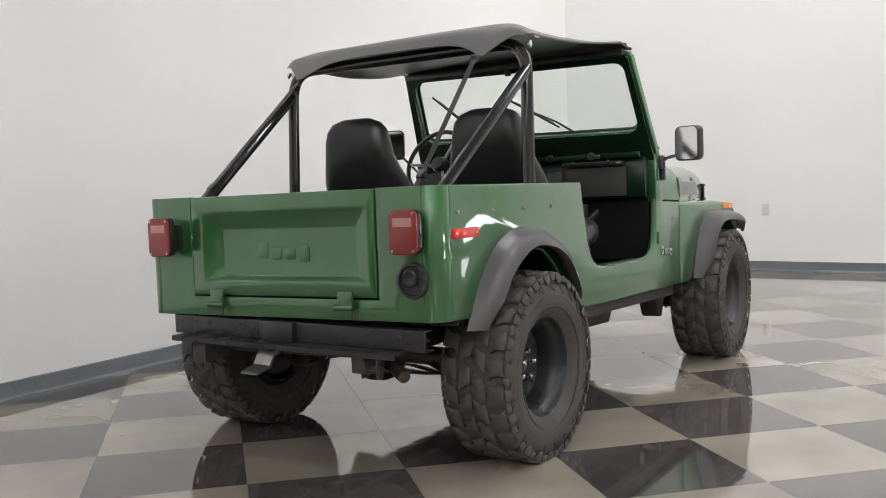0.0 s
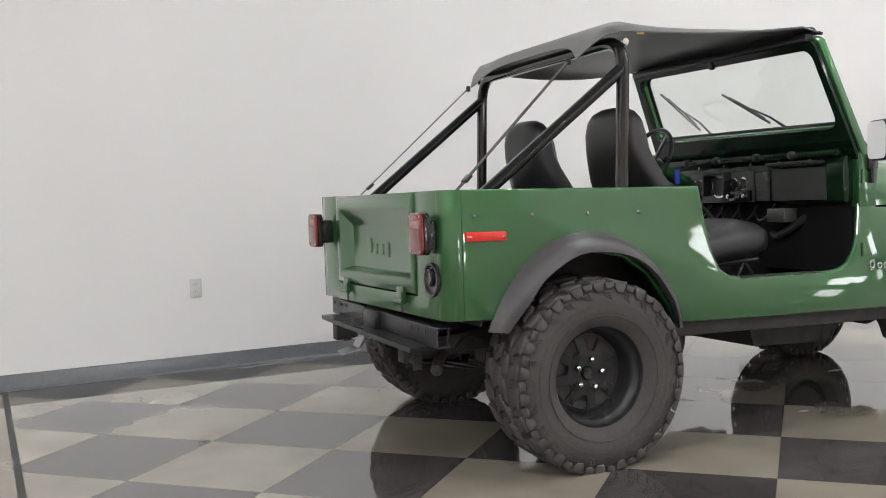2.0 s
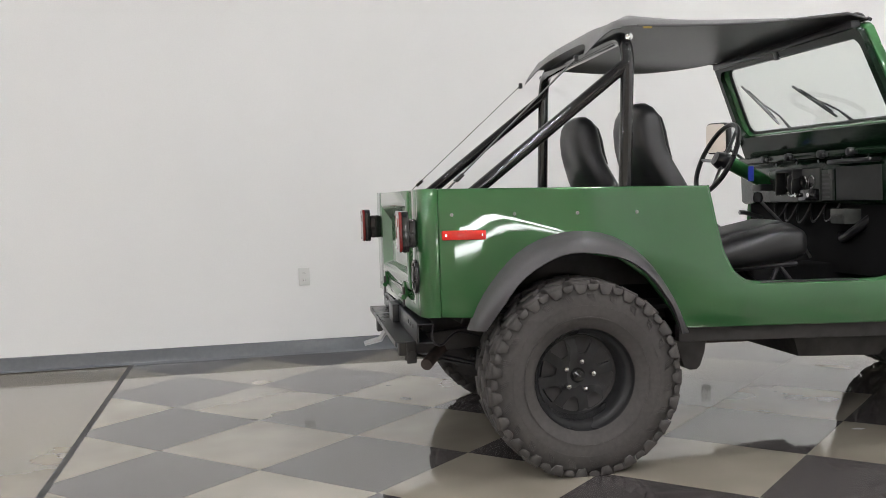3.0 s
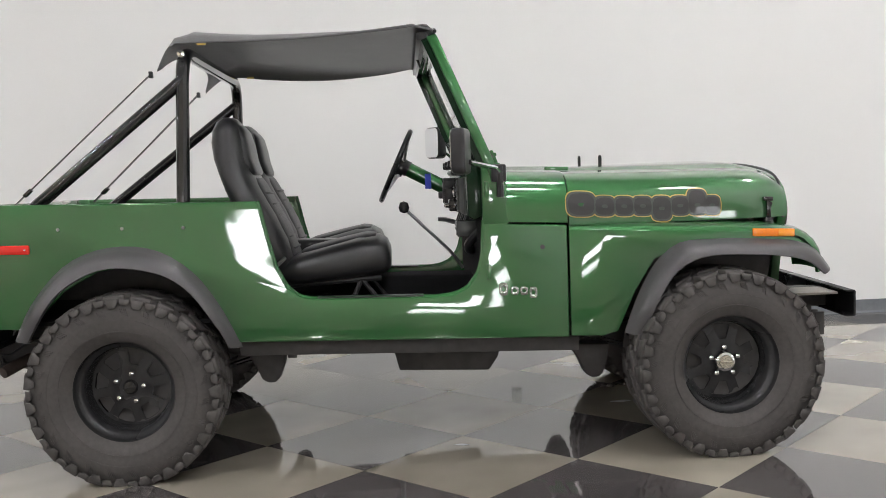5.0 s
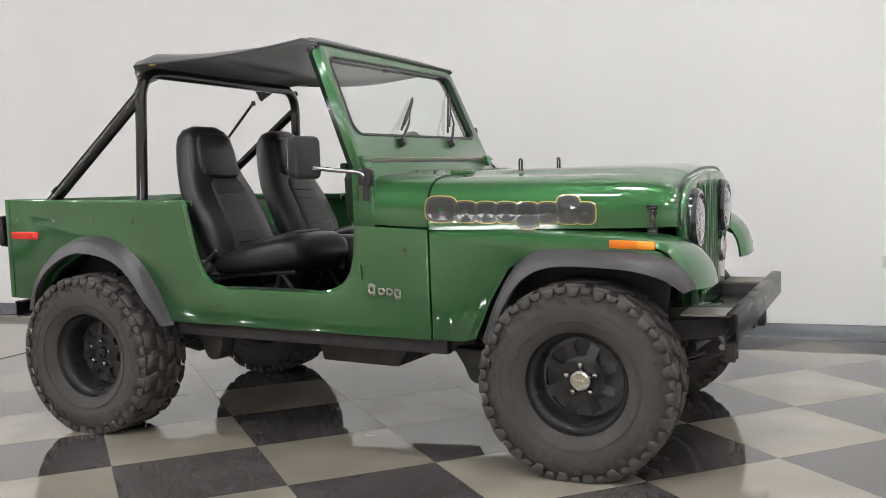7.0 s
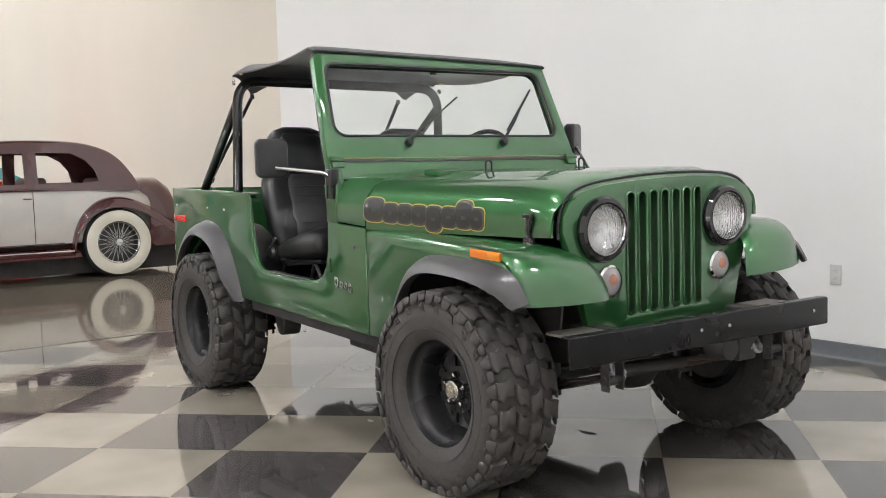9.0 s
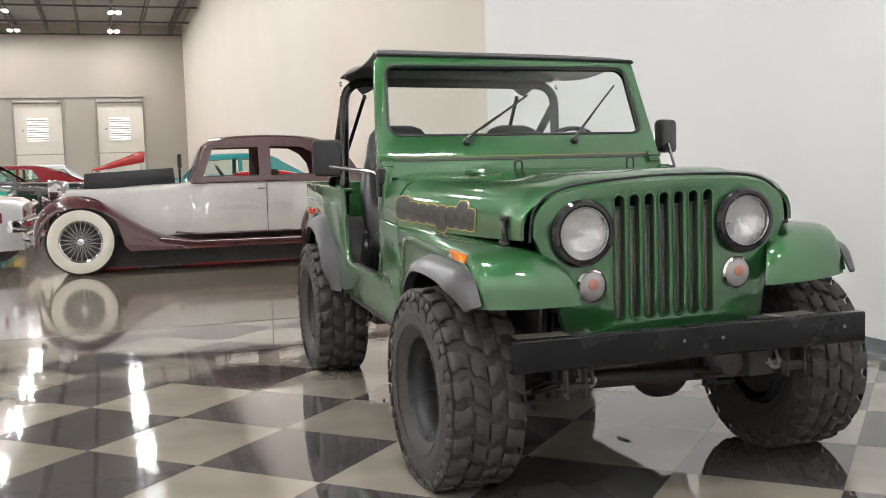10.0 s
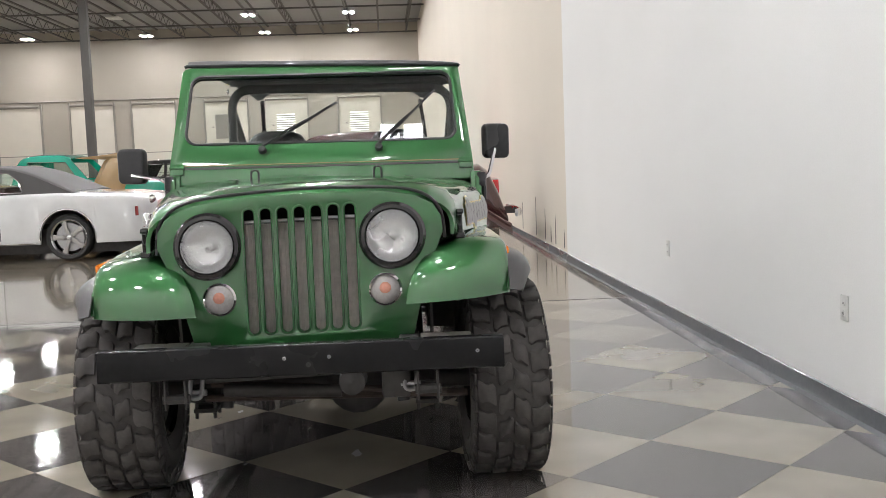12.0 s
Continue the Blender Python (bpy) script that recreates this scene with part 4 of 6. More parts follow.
body("brake_lever", tube(bent([(1.40, 0.56, 0.90), (1.30, 0.56, 0.93), (1.27, 0.56, 0.93)], 0.03), 0.012, 8), STEEL, "bare steel handbrake lever", dash)
body("column_bracket", box(1.27, 1.36, 0.32, 0.42, 1.04, 1.075, 0.006), BLACK_SATIN, "", dash)
body("indicator_stalk", tube([(1.14, 0.40, 1.18), (1.13, 0.53, 1.20)], 0.005, 6), CHROME, "", dash)
body("lower_panel", box(1.40, 1.42, -W + 0.04, W - 0.04, 0.66, 0.985), CARPET, "black padded lower bulkhead", dash)
body("heater_box", box(1.42, 1.69, -0.48, -0.05, 0.72, 0.98, 0.02), BLACK_SATIN, "black heater box under the dashboard")
col = body("steering_column", tube([(1.40, 0.37, 1.045), (1.115, 0.37, 1.193)], 0.036, 14), GREEN, "green steering column")
body("column_collar", tube([(1.125, 0.37, 1.188), (1.085, 0.37, 1.209)], 0.04, 14), BLACK_SATIN, parent=col)
body("blue_tag", box(1.205, 1.235, 0.318, 0.325, 1.09, 1.165, 0.002, 1), BLUE_TAG, "small blue paper tag", col)
WHEEL_M = Matrix.Translation((1.063, 0.37, 1.206)) @ pose(0, 0, 0, 0, -65, 0)
sw = body("steering_wheel", turned(tube([(0.187 * math.cos(math.tau * k / 40), 0.187 * math.sin(math.tau * k / 40), 0) for k in range(40)], 0.0125, 8, closed=True), WHEEL_M), BLACK_SATIN, "black steering wheel")
for a in (90, 210, 330):
    c, s = math.cos(radians(a)), math.sin(radians(a))
    body("spoke", turned(tube([(0.03 * c, 0.03 * s, -0.03), (0.185 * c, 0.185 * s, 0.0)], 0.009, 6), WHEEL_M), STEEL, parent=sw)
body("horn_pad", turned(lathe([(0.001, 0.012), (0.035, 0.01), (0.045, -0.02), (0.04, -0.045)], 20, "z"), WHEEL_M), BLACK_SATIN, parent=sw)
lever = body("gear_lever", tube(bent([(1.36, 0.0, 0.72), (1.315, 0.0, 0.79), (1.10, 0.0, 1.0)], 0.04), 0.0075, 8), STEEL, "bare steel gear lever")
body("knob", lathe([(0.001, -0.028), (0.02, -0.02), (0.025, 0.0), (0.018, 0.022), (0.001, 0.028)], 14, "z", (1.095, 0.0, 1.008)), BLACK_SATIN, parent=lever)
body("pedal", box(1.55, 1.56, 0.30, 0.36, 0.70, 0.76, 0.004), BLACK_SATIN)
body("pedal", box(1.55, 1.56, 0.42, 0.48, 0.70, 0.76, 0.004), BLACK_SATIN)

# floor of the tub, wheel boxes
body("tub_floor", merged(box(REAR + 0.03, 1.70, -W + 0.03, W - 0.03, 0.585, 0.60), box(REAR + 0.03, 0.42, -0.48, 0.48, 0.60, 0.66)), CARPET, "black carpeted floor")
body("tunnel", prism([(-0.16, 0.60), (0.16, 0.60), (0.12, 0.70), (-0.12, 0.70)], "x", 0.75, 1.70, 0.02), CARPET)
arch = resampled([(-0.46, 0, 0.55), (-0.40, 0, 0.66), (-0.26, 0, 0.80), (-0.1, 0, 0.86), (0.02, 0, 0.87), (0.16, 0, 0.85), (0.3, 0, 0.77), (0.42, 0, 0.62), (0.45, 0, 0.52)], 20)
both("wheel_box", merged(sheet([[(p.x, -W + 0.032, p.z), (p.x, -0.47, p.z)] for p in arch], 0.006), prism([(p.x, p.z) for p in arch], "y", -0.476, -0.47)), CHASSIS, "black undersealed wheel box")
arch2 = resampled([(1.86, 0, 0.52), (1.97, 0, 0.72), (2.07, 0, 0.86), (2.2, 0, 0.92), (2.5, 0, 0.93), (2.65, 0, 0.91)], 14)
both("wheel_liner", sheet([[(p.x, -W + 0.02, p.z), (p.x, -0.445, p.z)] for p in arch2], 0.006), CHASSIS)


# bucket seats
def seat(yc):
    s = [(0.76, 0.56, 0.68, 0.21), (0.80, 0.545, 0.69, 0.242), (0.90, 0.50, 0.665, 0.256), (1.0, 0.455, 0.62, 0.254), (1.10, 0.41, 0.565, 0.238), (1.17, 0.385, 0.53, 0.212), (1.23, 0.365, 0.512, 0.19), (1.30, 0.357, 0.503, 0.178), (1.35, 0.364, 0.492, 0.165), (1.385, 0.38, 0.47, 0.135), (1.405, 0.405, 0.45, 0.08)]
    rows = [[(x, y, z) for x, y in oval((a + b) / 2, yc, (b - a) / 2, h, 24, 3.0)] for z, a, b, h in s]
    back = body("seat", loft(rows), VINYL, "black vinyl high-back bucket seat", crease=80)
    s2 = [(0.80, 0.62, 0.70, 0.13), (0.84, 0.60, 0.692, 0.145), (0.95, 0.56, 0.652, 0.15), (1.05, 0.52, 0.602, 0.14), (1.13, 0.48, 0.560, 0.125), (1.155, 0.47, 0.545, 0.10)]
    body("back_insert", loft([[(x, y, z) for x, y in oval((a + b) / 2, yc, (b - a) / 2, h, 20, 4.0)] for z, a, b, h in s2]), VINYL_SOFT, "ribbed cloth insert", back, 80)
    s3 = [(1.165, 0.46, 0.541, 0.115), (1.18, 0.45, 0.543, 0.14), (1.23, 0.44, 0.527, 0.145), (1.29, 0.44, 0.517, 0.14), (1.345, 0.43, 0.503, 0.128), (1.37, 0.42, 0.485, 0.105)]
    body("headrest_insert", loft([[(x, y, z) for x, y in oval((a + b) / 2, yc, (b - a) / 2, h, 20, 4.0)] for z, a, b, h in s3]), VINYL, "", back, 80)
    s4 = [(0.58, 0.735, 0.80, 0.20), (0.61, 0.725, 0.83, 0.235), (0.70, 0.72, 0.862, 0.25), (0.82, 0.73, 0.893, 0.255), (0.93, 0.74, 0.922, 0.25), (1.01, 0.755, 0.925, 0.242), (1.045, 0.77, 0.905, 0.23), (1.06, 0.79, 0.87, 0.20)]
    cush = body("cushion", loft([[(x, y, z) for y, z in oval(yc, (a + b) / 2, h, (b - a) / 2, 24, 3.2)] for x, a, b, h in s4]), VINYL, "", back, 80)
    s5 = [(0.69, 0.82, 0.866, 0.13), (0.72, 0.82, 0.879, 0.145), (0.85, 0.84, 0.911, 0.15), (0.96, 0.86, 0.935, 0.145), (1.0, 0.86, 0.931, 0.125)]
    body("cushion_insert", loft([[(x, y, z) for y, z in oval(yc, (a + b) / 2, h, (b - a) / 2, 20, 4.0)] for x, a, b, h in s5]), VINYL_SOFT, "ribbed cloth insert", back, 80).location = (0.022, 0, -0.018)
    cush.location = (0.022, 0, -0.018)
    for k in range(6):
        z = 0.86 + 0.046 * k
        x = 0.711 - (z - 0.80) * 0.457
        body("rib", tube([(x - 0.02, yc - 0.125, z), (x, yc - 0.10, z), (x + 0.003, yc, z), (x, yc + 0.10, z), (x - 0.02, yc + 0.125, z)], 0.0055, 6), VINYL_SOFT, "", back)
    for y in (yc - 0.19, yc + 0.19):
        rail = body("seat_rail", tube([(0.58, y, 0.705), (1.04, y, 0.735)], 0.011, 8), BLACK_SATIN, "black tubular seat rail", back)
        for x0, z0, x1 in ((0.62, 0.71, 0.58), (0.96, 0.73, 1.06), (0.96, 0.73, 0.90)):
            body("stand_leg", tube([(x0, y, z0), (x1, y, 0.605)], 0.010, 8), BLACK_SATIN, "", rail)
    body("recliner", merged(tube([(0.53, yc - 0.255, 0.71), (0.66, yc - 0.258, 0.83)], 0.008, 6), lathe([(0.001, -0.01), (0.03, -0.008), (0.034, 0.01)], 14, "y", (0.58, yc - 0.25, 0.75))), STEEL, "steel recliner lever", back)
    return back


seat(-0.36).location.x -= 0.05
seat(0.345).location = (-0.09, 0, 0.005)
body("console_box", box(0.56, 0.98, -0.10, 0.07, 0.62, 0.87, 0.025, 3), VINYL, "black vinyl centre console")

# roll bar and straps
RB = 0.0265
hoop = body("roll_bar", tube(bent([(0.215, -0.648, 0.90), (0.25, -0.632, 1.652), (0.252, 0.655, 1.652), (0.228, 0.668, 0.90)], 0.13, 8), RB, 14), BLACK_GLOSS, "glossy black tubular roll bar")
for s in (-1, 1):
    body("brace", tube([(0.24, -0.634 if s < 0 else 0.657, 1.535), (-0.45, -0.60 if s < 0 else 0.62, 0.985)], RB * 0.93, 14), BLACK_GLOSS, parent=hoop)
    strap_m = Matrix.Translation((-0.475, 0.55 * s, 1.05)) @ Vector((0.56, -0.072 * s, 0.53)).to_track_quat("Z", "Y").to_matrix().to_4x4()
    strap = body("strap", turned(box(-0.011, 0.011, -0.0015, 0.0015, 0.0, 0.775), strap_m), BLACK_SATIN, "black webbing strap of the top")
    body("buckle", turned(box(-0.018, 0.018, -0.007, 0.007, 0.06, 0.10, 0.003), strap_m), BLACK_GLOSS, parent=strap)
    body("hoop_bolt", lathe([(0.001, -0.04), (0.014, -0.038), (0.016, -0.03)], 10, "y", (0.248, -0.618 if s < 0 else 0.707, 1.64)), CHROME, parent=hoop)

# bikini top: over the hoop, laced to the screen, drawn down behind at two points
rows = []
N = 44
for k in range(N + 1):
    v = -1 + 2 * k / N
    av = abs(v)
    z_hoop = 1.685 + 0.06 * (1 - av ** 14)
    row = []
    for f in (0.0, 0.008, 0.02, 0.04, 0.07, 0.11, 0.17, 0.25, 0.33, 0.41, 0.5, 0.58, 0.66, 0.74, 0.82, 0.9, 0.96, 1.0):
        x = 1.234 + (0.285 - 1.234) * f
        half = 0.672 + (0.645 - 0.672) * f - 0.02 * math.sin(math.pi * f)
        hem = 0.032 * max(0.0, 1 - f / 0.035) ** 2
        z = (1.747 - 0.006 * av ** 8 - 0.008 * v) * (1 - f) + z_hoop * f - hem - math.sin(math.pi * f) * (0.03 + 0.014 * v) + 0.003 * math.sin(9 * f + 3 * v)
        row.append((x, half * v * (1 if v < 0 else 0.972 + 0.053 * f), z))
    reach = 0.42 + 0.58 * (av / 0.76) ** 5 if av < 0.76 else max(0.0, 1 - (av - 0.76) / 0.24)
    fall = 0.012 + 0.148 * reach
    for g in (0.08, 0.25, 0.5, 0.75, 1.0):
        row.append((0.285 - 0.06 * min(1, g * 4) - (0.01 + 0.105 * reach) * g, 0.645 * v * (1 if v < 0 else 1.025), z_hoop - fall * g ** 0.9))
    rows.append(row)
top = body("bikini_top", sheet(rows, 0.004), CANVAS, "charcoal vinyl-canvas bikini top", crease=70)
body("front_hem", tube(resampled([(1.243, -0.684, 1.712), (1.241, -0.64, 1.719), (1.239, 0, 1.72), (1.241, 0.62, 1.715), (1.243, 0.662, 1.706)], 30), 0.008, 8), BLACK_SATIN, "", top)
for s in (-1, 1):
    body("side_hem", tube([(1.234 - 0.949 * f, s * (0.672 - 0.027 * f - 0.02 * math.sin(math.pi * f)) * (1 if s < 0 else 0.972 + 0.053 * f), (1.741 - 0.008 * s - 0.03 * max(0.0, 1 - f / 0.05)) * (1 - f) + 1.685 * f - math.sin(math.pi * f) * (0.03 + 0.014 * s)) for f in (k / 12 for k in range(13))], 0.005, 6), CANVAS, "", top)
    body("strap_tip", box(0.078, 0.094, 0.478 * s - 0.011, 0.478 * s + 0.011, 1.565, 1.592, 0.003), BLACK_SATIN, "", top)
    body("amber_tab", box(0.31, 0.345, 0.640 * s - 0.004, 0.640 * s + 0.004, 1.674, 1.684), DECAL_GOLD, "", top)


# mirrors on bent arms
def mirror(s, c, turn):
    m = Matrix.Translation(c) @ pose(0, 0, 0, 0, 0, turn)
    head = body("door_mirror", turned(soften(prism(rounded(-0.07, 0.07, -0.085, 0.085, 0.028), "x", -0.012, 0.04), 0.012, 3), m), BLACK_SATIN, "black door mirror head")
    body("mirror_glass", turned(prism(rounded(-0.063, 0.063, -0.078, 0.078, 0.024), "x", -0.0145, -0.012), m), MIRROR, "mirror glass", head)
    a = Vector(c) + Vector((0.045, 0, -0.04))
    foot = (1.475, s * (W + 0.012), 1.155)
    body("arm", tube(bent([a, (1.46, s * (W + 0.04), 1.175), foot], 0.03), 0.009, 8), CHROME, "", head)
    body("bracket", merged(box(1.44, 1.50, s * W - 0.02, s * W + 0.02, 1.12, 1.19, 0.008), tube([(1.475, s * (W + 0.012), 1.06), (1.475, s * (W + 0.012), 1.18)], 0.014, 8)), BLACK_SATIN, "", head)


mirror(-1, (1.30, -0.943, 1.235), -14)
mirror(1, (1.27, 0.818, 1.335), 30)

# front bumper, a black steel channel
bp = part("front_bumper", prism([(2.88, 0.619), (2.917, 0.619), (2.922, 0.614), (2.922, 0.516), (2.917, 0.511), (2.88, 0.511), (2.88, 0.518), (2.913, 0.518), (2.913, 0.612), (2.88, 0.612)], "y", -0.675, 0.69, 0.0015), BUMPER_BLACK, CAR, "glossy black steel channel bumper")
for y in (-0.05, 0.1, 0.60):
    part("bolt", lathe([(0.001, 0.005), (0.005, 0.004), (0.007, 0.0)], 8, "x", (2.922, y, 0.572)), STEEL, bp)
part("bolt_hole", lathe([(0.001, 0.0005), (0.009, 0.0005)], 12, "x", (2.922, 0.03, 0.548)), DARK_SLOT, bp)
for s in (-1, 1):
    part("horn_bracket", box(2.70, 2.885, s * 0.50 - 0.09, s * 0.50 + 0.09, 0.592, 0.602, 0.002, 1), DOOR_TRACK, CAR, "bare grey bumper bracket")
    part("tow_shackle", merged(tube(bent([(2.80, s * 0.37 - 0.02, 0.50), (2.84, s * 0.37 - 0.02, 0.43), (2.84, s * 0.37 + 0.02, 0.43), (2.80, s * 0.37 + 0.02, 0.50)], 0.018), 0.008, 8), tube([(2.82, s * 0.37 - 0.035, 0.445), (2.82, s * 0.37 + 0.035, 0.445)], 0.012, 8)), STEEL, CAR, "bare steel spring shackle")
    part("frame_horn", box(2.62, 2.913, s * 0.37 - 0.035, s * 0.37 + 0.035, 0.515, 0.60, 0.004), CHASSIS, CAR)

# chassis: rails, cross members, springs, axles, skid plate, steering rods
for s in (-1, 1):
    body("frame_rail", prism([(-0.66, 0.47), (-0.35, 0.50), (0.0, 0.52), (0.4, 0.485), (1.72, 0.485), (2.3, 0.56), (2.84, 0.63), (2.84, 0.56), (2.35, 0.46), (1.72, 0.405), (0.4, 0.405), (0.0, 0.44), (-0.35, 0.42), (-0.66, 0.39)], "y", s * 0.40 - 0.03, s * 0.40 + 0.03, 0.004), CHASSIS)
    body("rocker_flange", box(0.42, 1.78, s * (W - 0.08) - 0.025, s * (W - 0.08) + 0.025, 0.443, SILL + 0.002, 0.004), CHASSIS)
    for x in (0.50, 1.84):
        body("spring_hanger", prism([(x - 0.085, 0.45), (x + 0.085, 0.45), (x + 0.075, 0.38), (x + 0.055, 0.325), (x + 0.04, 0.31), (x + 0.01, 0.308), (x - 0.015, 0.322), (x - 0.04, 0.38)], "y", s * 0.52 - 0.05, s * 0.52 + 0.05, 0.006), CHASSIS, "black spring hanger")
    for x0, x1, xa in ((-0.62, 0.60, 0.0), (1.80, 2.86, 2.36)):
        sp = []
        for k in range(4):
            c = 0.16 * (1 - 0.16 * k)
            e0, e1 = xa + (x0 - xa) * (1 - 0.2 * k), xa + (x1 - xa) * (1 - 0.2 * k)
            pts = resampled([(e0, 0, 0.435 - 0.0 * k - 0.012 * k), (xa, 0, 0.325 - 0.009 * k), (e1, 0, 0.435 - 0.012 * k)], 13)
            sp.append(sheet([[(p.x, s * 0.43 - 0.028, p.z), (p.x, s * 0.43 + 0.028, p.z)] for p in pts], 0.007))
        spring = part("leaf_spring", merged(*sp), CHASSIS, CAR, "black leaf spring pack")
        for x in (x0, x1):
            part("shackle", merged(box(x - 0.02, x + 0.02, s * 0.43 - 0.038, s * 0.43 - 0.03, 0.40, 0.50, 0.004), box(x - 0.02, x + 0.02, s * 0.43 + 0.03, s * 0.43 + 0.038, 0.40, 0.50, 0.004), tube([(x, s * 0.43 - 0.045, 0.435), (x, s * 0.43 + 0.045, 0.435)], 0.017, 8)), CHASSIS, spring)
        part("u_bolt", merged(box(xa - 0.06, xa + 0.06, s * 0.43 - 0.045, s * 0.43 + 0.045, 0.275, 0.292, 0.003), *[tube([(xa + a, s * 0.43 + b, 0.25), (xa + a, s * 0.43 + b, 0.40)], 0.007, 6) for a in (-0.045, 0.045) for b in (-0.035, 0.035)]), CHASSIS, spring)
        part("shock_absorber", tube([(xa + 0.09, s * 0.34, 0.30), (xa + 0.05, s * 0.31, 0.62)], 0.026, 10), BLACK_SATIN, CAR)
for x, yd in ((0.0, 0.0), (2.36, 0.16)):
    ax = part("axle", merged(tube([(x, -0.64, 0.365), (x, 0.64, 0.365)], 0.04, 12), lathe([(0.001, -0.14), (0.06, -0.13), (0.11, -0.07), (0.125, 0.0), (0.11, 0.06), (0.06, 0.11), (0.001, 0.12)], 18, "x", (x, yd, 0.36))), CHASSIS, CAR, "black axle with its differential")
    for s in (-1, 1):
        part("brake_drum", lathe([(0.001, -0.045), (0.15, -0.045), (0.153, 0.0), (0.15, 0.045), (0.001, 0.045)], 24, "y", (x, s * 0.655, 0.365)), CHASSIS, ax)
part("tie_rod", merged(tube([(2.52, -0.60, 0.36), (2.55, 0.58, 0.345)], 0.014, 8), tube([(2.66, -0.35, 0.44), (2.62, 0.50, 0.37)], 0.012, 8)), RUST, CAR, "rusty steering rods")
part("steering_damper", tube([(2.68, -0.30, 0.42), (2.68, 0.12, 0.40)], 0.024, 10), CHASSIS, CAR, "black steering damper")
part("steering_box", merged(box(2.70, 2.83, 0.27, 0.37, 0.40, 0.54, 0.012), lathe([(0.001, 0.06), (0.045, 0.05), (0.05, -0.04)], 14, "x", (2.82, 0.17, 0.47))), CHASSIS, CAR)
body("front_cross_member", box(2.70, 2.80, -0.40, 0.40, 0.53, 0.58, 0.004), CHASSIS)
body("skid_plate", prism([(1.02, 0.43), (1.035, 0.385), (1.05, 0.325), (1.43, 0.318), (1.47, 0.375), (1.485, 0.43)], "y", -0.45, 0.43, 0.006), CHASSIS, "black skid plate under the gearbox")
body("gearbox", merged(box(1.0, 1.75, -0.14, 0.14, 0.40, 0.58, 0.04), tube([(0.12, 0.0, 0.37), (1.05, 0.0, 0.44)], 0.03, 10)), CHASSIS)
body("engine", merged(box(1.78, 2.45, -0.2, 0.2, 0.50, 0.95, 0.03), tube([(1.9, -0.05, 0.47), (2.35, -0.05, 0.47)], 0.09, 12)), CHASSIS)
body("exhaust_pipe", tube(bent([(1.7, -0.25, 0.43), (0.9, -0.28, 0.42), (0.35, -0.28, 0.45), (0.0, -0.28, 0.52), (-0.36, -0.30, 0.47), (-0.50, -0.42, 0.41), (-0.57, -0.54, 0.37)], 0.1), 0.024, 10), RUST)
body("muffler", lathe([(0.001, -0.2), (0.06, -0.19), (0.07, -0.17), (0.07, 0.17), (0.06, 0.19), (0.001, 0.2)], 16, "x", (0.72, -0.26, 0.44)), RUST)
body("fuel_tank_skid", box(-0.55, -0.14, -0.30, 0.40, 0.42, 0.56, 0.03), CHASSIS)

# rear cross member, step plate and hitch
rc = part("rear_cross_member", prism([(-0.56, 0.588), (-0.618, 0.588), (-0.622, 0.584), (-0.622, 0.514), (-0.618, 0.51), (-0.56, 0.51), (-0.56, 0.516), (-0.614, 0.516), (-0.614, 0.582), (-0.56, 0.582)], "y", -0.665, 0.60, 0.0015), BLACK_SATIN, CAR, "satin black rear cross member")
for y in (-0.56, -0.49, -0.42, 0.4, 0.47, 0.56):
    part("bolt", lathe([(0.001, -0.004), (0.007, -0.003), (0.009, 0.0)], 8, "x", (-0.622, y, 0.565)), CHASSIS, rc)
part("step_plate", merged(box(-0.695, -0.60, -0.59, 0.54, 0.506, 0.512), box(-0.698, -0.692, -0.59, 0.54, 0.492, 0.512)), BLACK_SATIN, rc, "worn black step plate")
part("hitch_mount", box(-0.65, -0.61, -0.075, 0.075, 0.512, 0.592, 0.004), BLACK_SATIN, rc)
part("hitch_bracket", merged(prism([(-0.65, 0.508), (-0.70, 0.43), (-0.77, 0.413), (-0.77, 0.405), (-0.695, 0.42), (-0.64, 0.503)], "y", -0.0, 0.085), box(-0.66, -0.64, -0.005, 0.09, 0.465, 0.51, 0.003)), STEEL, rc, "bare steel hitch bracket")
part("wiring", tube(resampled([(-0.55, -0.62, 0.58), (-0.56, -0.63, 0.52), (-0.52, -0.60, 0.49), (-0.45, -0.55, 0.53), (-0.35, -0.5, 0.5)], 16), 0.005, 5), BLACK_SATIN, CAR, "loose black wiring loop")


